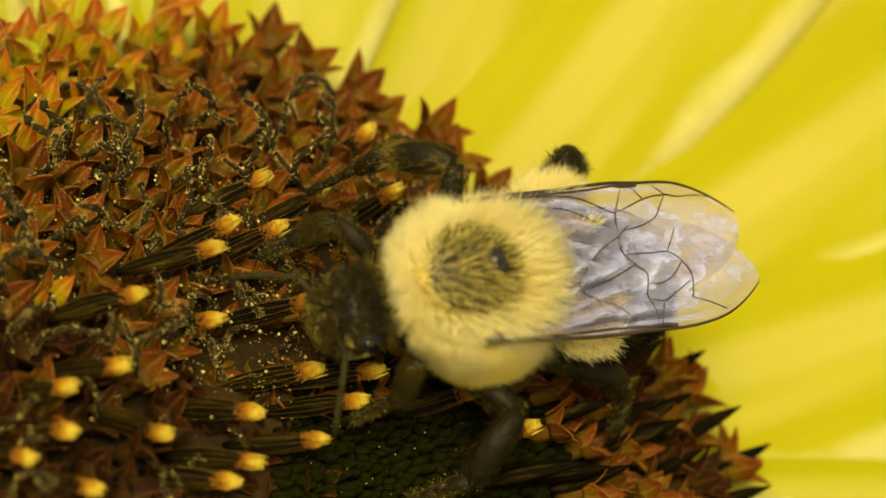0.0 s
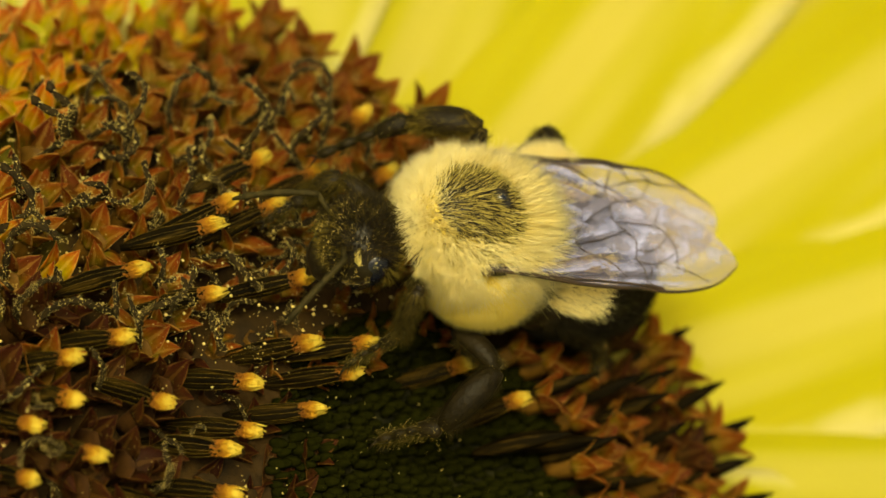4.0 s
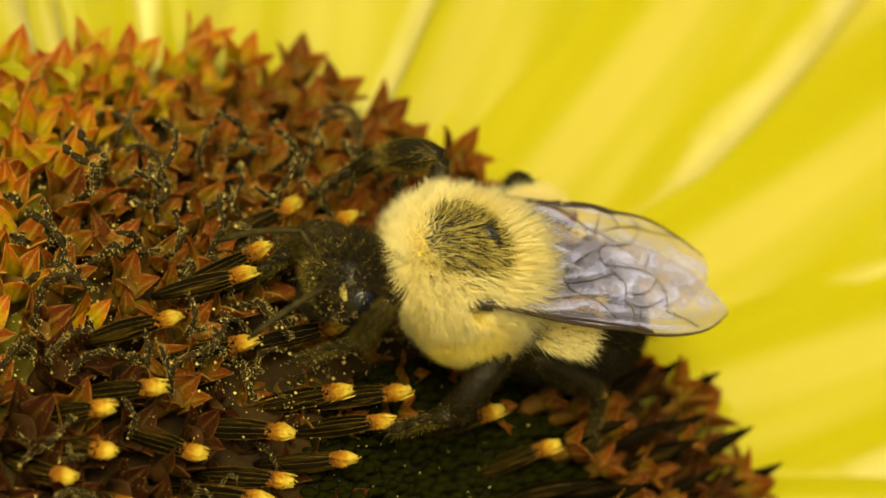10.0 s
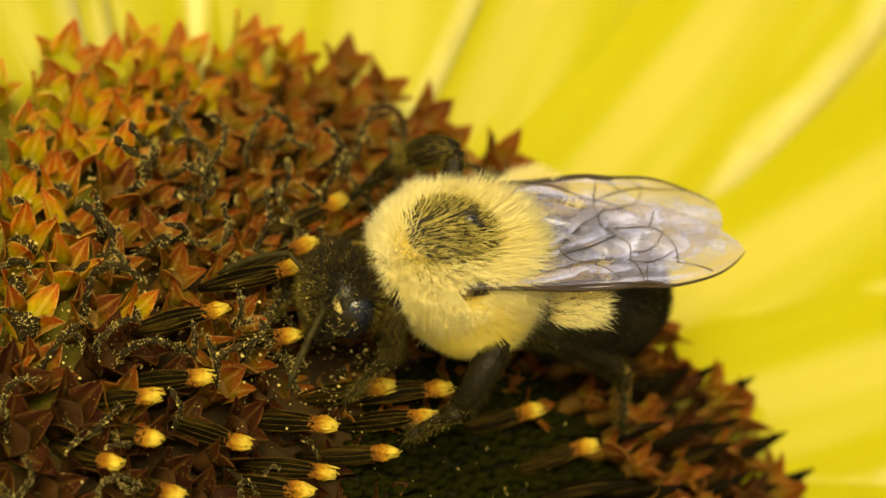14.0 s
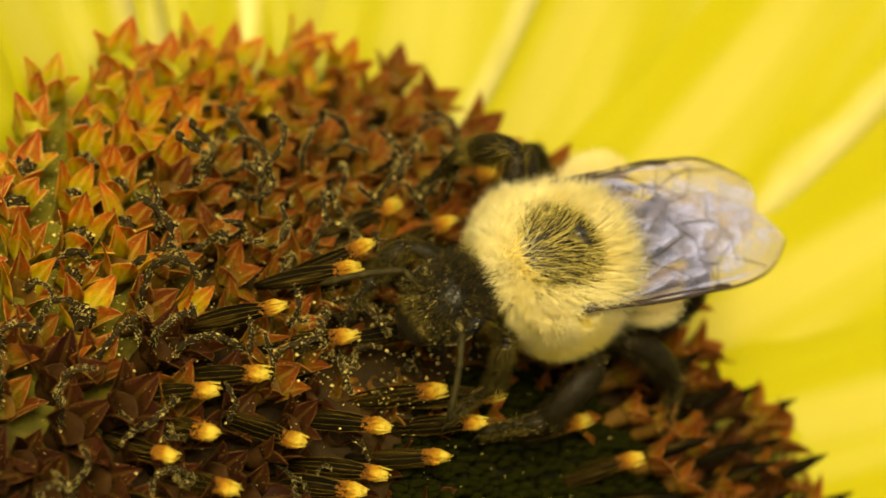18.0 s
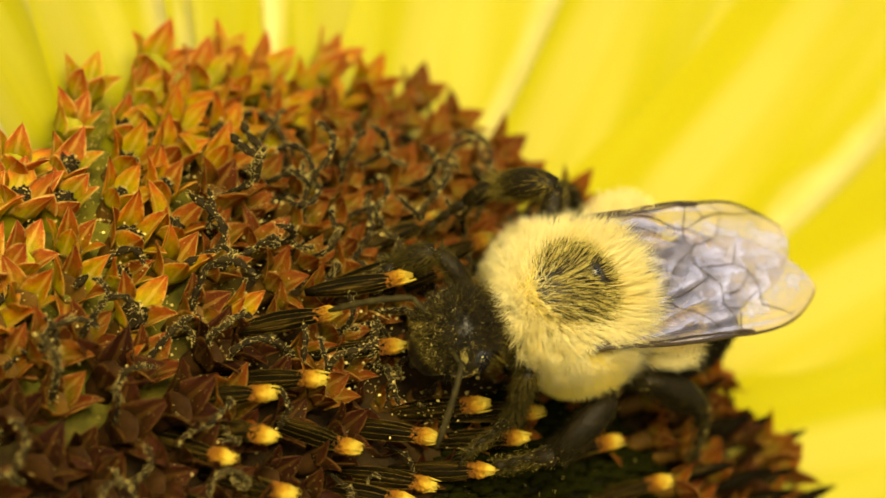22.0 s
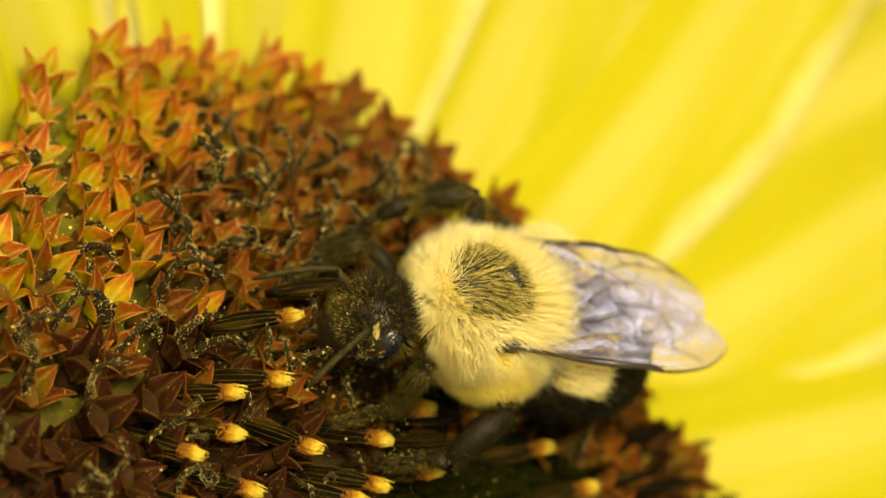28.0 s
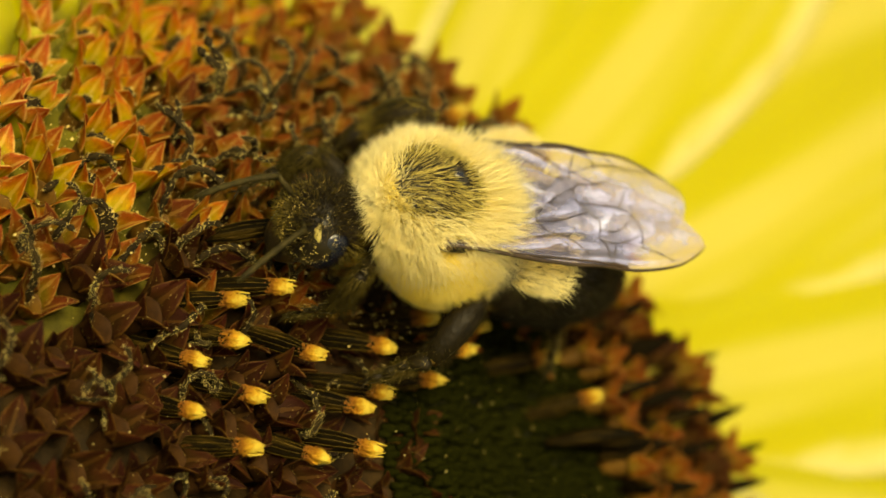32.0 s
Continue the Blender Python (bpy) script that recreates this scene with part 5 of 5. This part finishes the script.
    def swing(key, rows):
        """Rows of seconds, the hip's shift in millimetres and the leg's turn about it."""
        hip = BEE[key + "_hip"]
        walk(BEE[key], [(t, pose(*((h + d) * MM for h, d in zip(hip, move[:3])), *move[3:])) for t, *move in rows])

    swing("mid_leg_l", [(0, 0.16, 1.23, -0.3, 13.3, -3.2, 7.1), (1.5, 0.25, 1.46, -0.5, 11, -2.9, 5.5), (3, 0.26, 1.53, -0.7, 8.4, -0.2, 5.8), (5.5, 0.61, 0.47, -0.61, 3.4, 2.3, -5.6), (7, 0.11, -0.62, 0.49, 14.2, 5.9, -2.4), (8.5, -0.19, -0.73, 0.69, 9.4, 7.5, 1.3), (10, -0.32, -0.5, 0.59, 6.8, 5.5, 5.2),
                        (12, -0.59, -0.86, 0.94, 8.1, 8.5, 10), (13.5, 0.06, -0.56, 0.36, 5, 6.8, -0.2), (15.5, -0.26, -0.26, 0.37, 7.9, 4.6, 7.7), (18, -0.36, 0.19, 0.34, 0.4, -4, -2.3), (20, -0.86, -0.5, 0.92, 5.2, -4.1, 3.7), (22, -0.24, -0.07, 0.31, 2.9, -5, -0.9), (24, -0.23, 0.25, 0.2, 7.2, -3.3, 3),
                        (27, -0.07, -0.12, 0.17, 4.1, -3.5, -2.8), (28.5, -0.05, -0.05, 0.06, 3.5, -3.4, -3.7), (30, -0.06, 0.61, -0.52, 3.7, 2.5, 4.4), (32, -0.4, -0.27, 0.32, 11.8, -2.2, 4)])
    swing("hind_leg_l", [(0, -0.23, 0.2, 0.18, 3.5, -3.2, -4.7), (1.5, -0.03, 0.09, 0.07, 3.3, -0.6, -4.7), (3, 0.06, 0.01, 0.03, 2.3, -0.1, -1.7), (5.5, 0.14, -0.07, 0.01, 0.5, -0.9, 2.5), (7, 0.21, -0.14, -0.01, -1.1, -1.2, 4.8), (8.5, 0.07, -0.09, -0.01, -1.7, -1, 3.3), (10, 0.02, -0.02, 0.05, 1.7, 4.5, -4.1),
                        (12, 0.09, -0.2, 0.03, -0.6, -0, -4), (13.5, -0.01, -0.08, -0.01, -1.3, -3.3, -1.9), (15.5, -0.07, 0.02, 0.01, 2.3, -3.7, -5.4), (18, -0.04, 0.13, 0.13, 12.8, -2.7, -15.8), (20, -0, 0.1, 0.01, 5.8, -3.2, -12.7), (22, -0.09, 0.17, 0.04, 3.3, 3.1, -12), (24, -0.15, 0.24, 0.1, 1.8, 9.4, -8.3),
                        (27, 0.05, -0.03, -0.01, -1.3, -1.4, 5.3), (28.5, 0.08, -0.05, 0.01, -0.1, -0, 6), (30, 0.03, 0.01, 0.05, 1.8, 3.5, 2.4), (32, 0.14, -0.07, -0.02, -1.1, -3.9, 7.9)])
    swing("fore_leg_r", [(0, 0.32, -0.43, -0.1, -6, 17.5, -6.8), (18, 0.35, -0.02, -0.37, 13.5, 13.3, 12.4), (20, 0.51, -0.28, -0.32, 0.5, 8.1, -1.3), (22, 0.29, -0.29, -0.23, -2.2, 7.7, -7.7), (24, -0.03, 0.09, -0.12, 8.6, 12.8, 3.4), (27, 0.13, -0.39, 0.13, -1.5, 6.1, -6.2), (28.5, 0.01, -0.43, 0.26, 2.1, 11.3, -4.3),
                        (32, 0.01, -0.43, 0.26, 2.1, 11.3, -4.3)])
    swing("mid_leg_r", [(0, 0.23, -0.08, -0.28, -8.6, 12.8, 0.8), (3, 0.14, 0.33, -0.32, 0.1, -9.6, 6.1), (5.5, -0.2, 0.06, 0.11, -4.5, -9.5, -2), (8.5, 0.28, -0.24, 0.12, -10.6, 3.1, 2.9), (10, 0.29, -0.06, -0.22, -11.7, 22.8, -3.4), (12, -0.12, -0.24, 0.25, -15.2, 16, -16.6), (13.5, -0.19, -0.13, 0.26, -8, 12.6, -12.9),
                        (15.5, -0.16, 0.09, 0.03, -6, 16.5, -15.9), (18, -0.1, 0.17, -0.09, -7.8, 37.3, -22.9), (20, -0.23, 0.07, 0.02, -6.4, 26.9, -19.8), (22, -0.34, 0.25, -0.07, -1.8, 21.7, -14), (27, -0.32, -0.08, 0.26, 7.5, -6.8, 2.4), (28.5, -0.27, 0.11, 0.17, 11.5, 1.7, -0.5), (30, -0.24, 0.25, 0.04, 17.1, 8.1, -3.1),
                        (32, -0.24, 0.25, 0.04, 17.1, 8.1, -3.1)])
    swing("fore_leg_l", [(0, -0.29, -0.33, 0.41, 1.7, 4.9, 9), (3, -0.34, 0.05, 0.24, 6.6, 4.3, 10.2), (7, 0.4, -0.55, 0.23, 7.2, -12.1, -23.4), (12, -0.18, -0.61, 0.46, 9.3, -1.8, -9.2), (13.5, -0.3, -0.67, 0.56, 9.1, 2, -4.1), (15.5, -0.27, -0.49, 0.43, 11.3, 5.6, 2.6), (18, -0.05, -0.06, 0.08, 8.6, 6.9, 6),
                        (20, -0.37, -0.36, 0.39, 15.2, 2.4, 13), (22, -0.22, -0.14, 0.18, 10.3, -1.7, 11.5), (24, 0.52, -0.06, -0.58, -13.5, -23.3, -0.1), (27, -0.2, -0.33, 0.31, -0.3, -5.6, 4.9), (30, 0.59, 0.17, -0.76, -20.3, -6.1, -2.4), (32, -0, -0.32, 0.26, -18.1, 3.7, -3.6)])
    swing("hind_leg_r", [(t, 0, 0, 0, rx, 0, rz) for t, rx, rz in ((0, 4, -6), (3, 6, -4), (6, 12, 0), (9, 16, 0), (12, 28, 4), (18, 44, 6), (24, 44, 4), (28, 36, 2), (32, 34, 0))])

    def feel(key, rows):
        """Rows of seconds and the antenna's turn to the side and downwards."""
        walk(BEE[key], [(t, pose(*BEE[key + "_root"], 0, ry, rz)) for t, rz, ry in rows])

    feel("antenna_l", [(0, 55, 10), (3, 38, 8), (5.5, 10, 4), (7, 0, 0), (10, 10, 4), (12, 40, 12), (15.5, 30, 8), (18, 50, 10), (20, 62, 8), (22, 45, 8), (24, 42, 14), (27, 60, 8), (28.5, 15, 4), (30, 26, 8), (32, 22, 4)])
    feel("antenna_r", [(0, -20, 10), (3, -10, 8), (7, 0, 0), (12, -15, 12), (18, -20, 12), (24, -10, 10), (28.5, 10, 6), (30, 42, 10), (32, 16, 4)])
    neck = (3.75 * MM, 0, -1.15 * MM)
    walk(BEE["head"], [(t, pose(*neck, rx, ry, rz)) for t, rx, ry, rz in ((0, 0, 14, 6), (3, 0, 8, 4), (6, 0, -4, -4), (9, 0, 4, 0), (11, 0, 10, 4), (13, 0, 8, 2), (17, 0, 4, 8), (19, 0, 8, 10), (21, 0, 8, 6), (23, 0, 6, 4), (25, 0, 0, 4), (28, 0, -2, 0), (30, 0, 2, -4), (32, 0, -4, 0))])


motions()
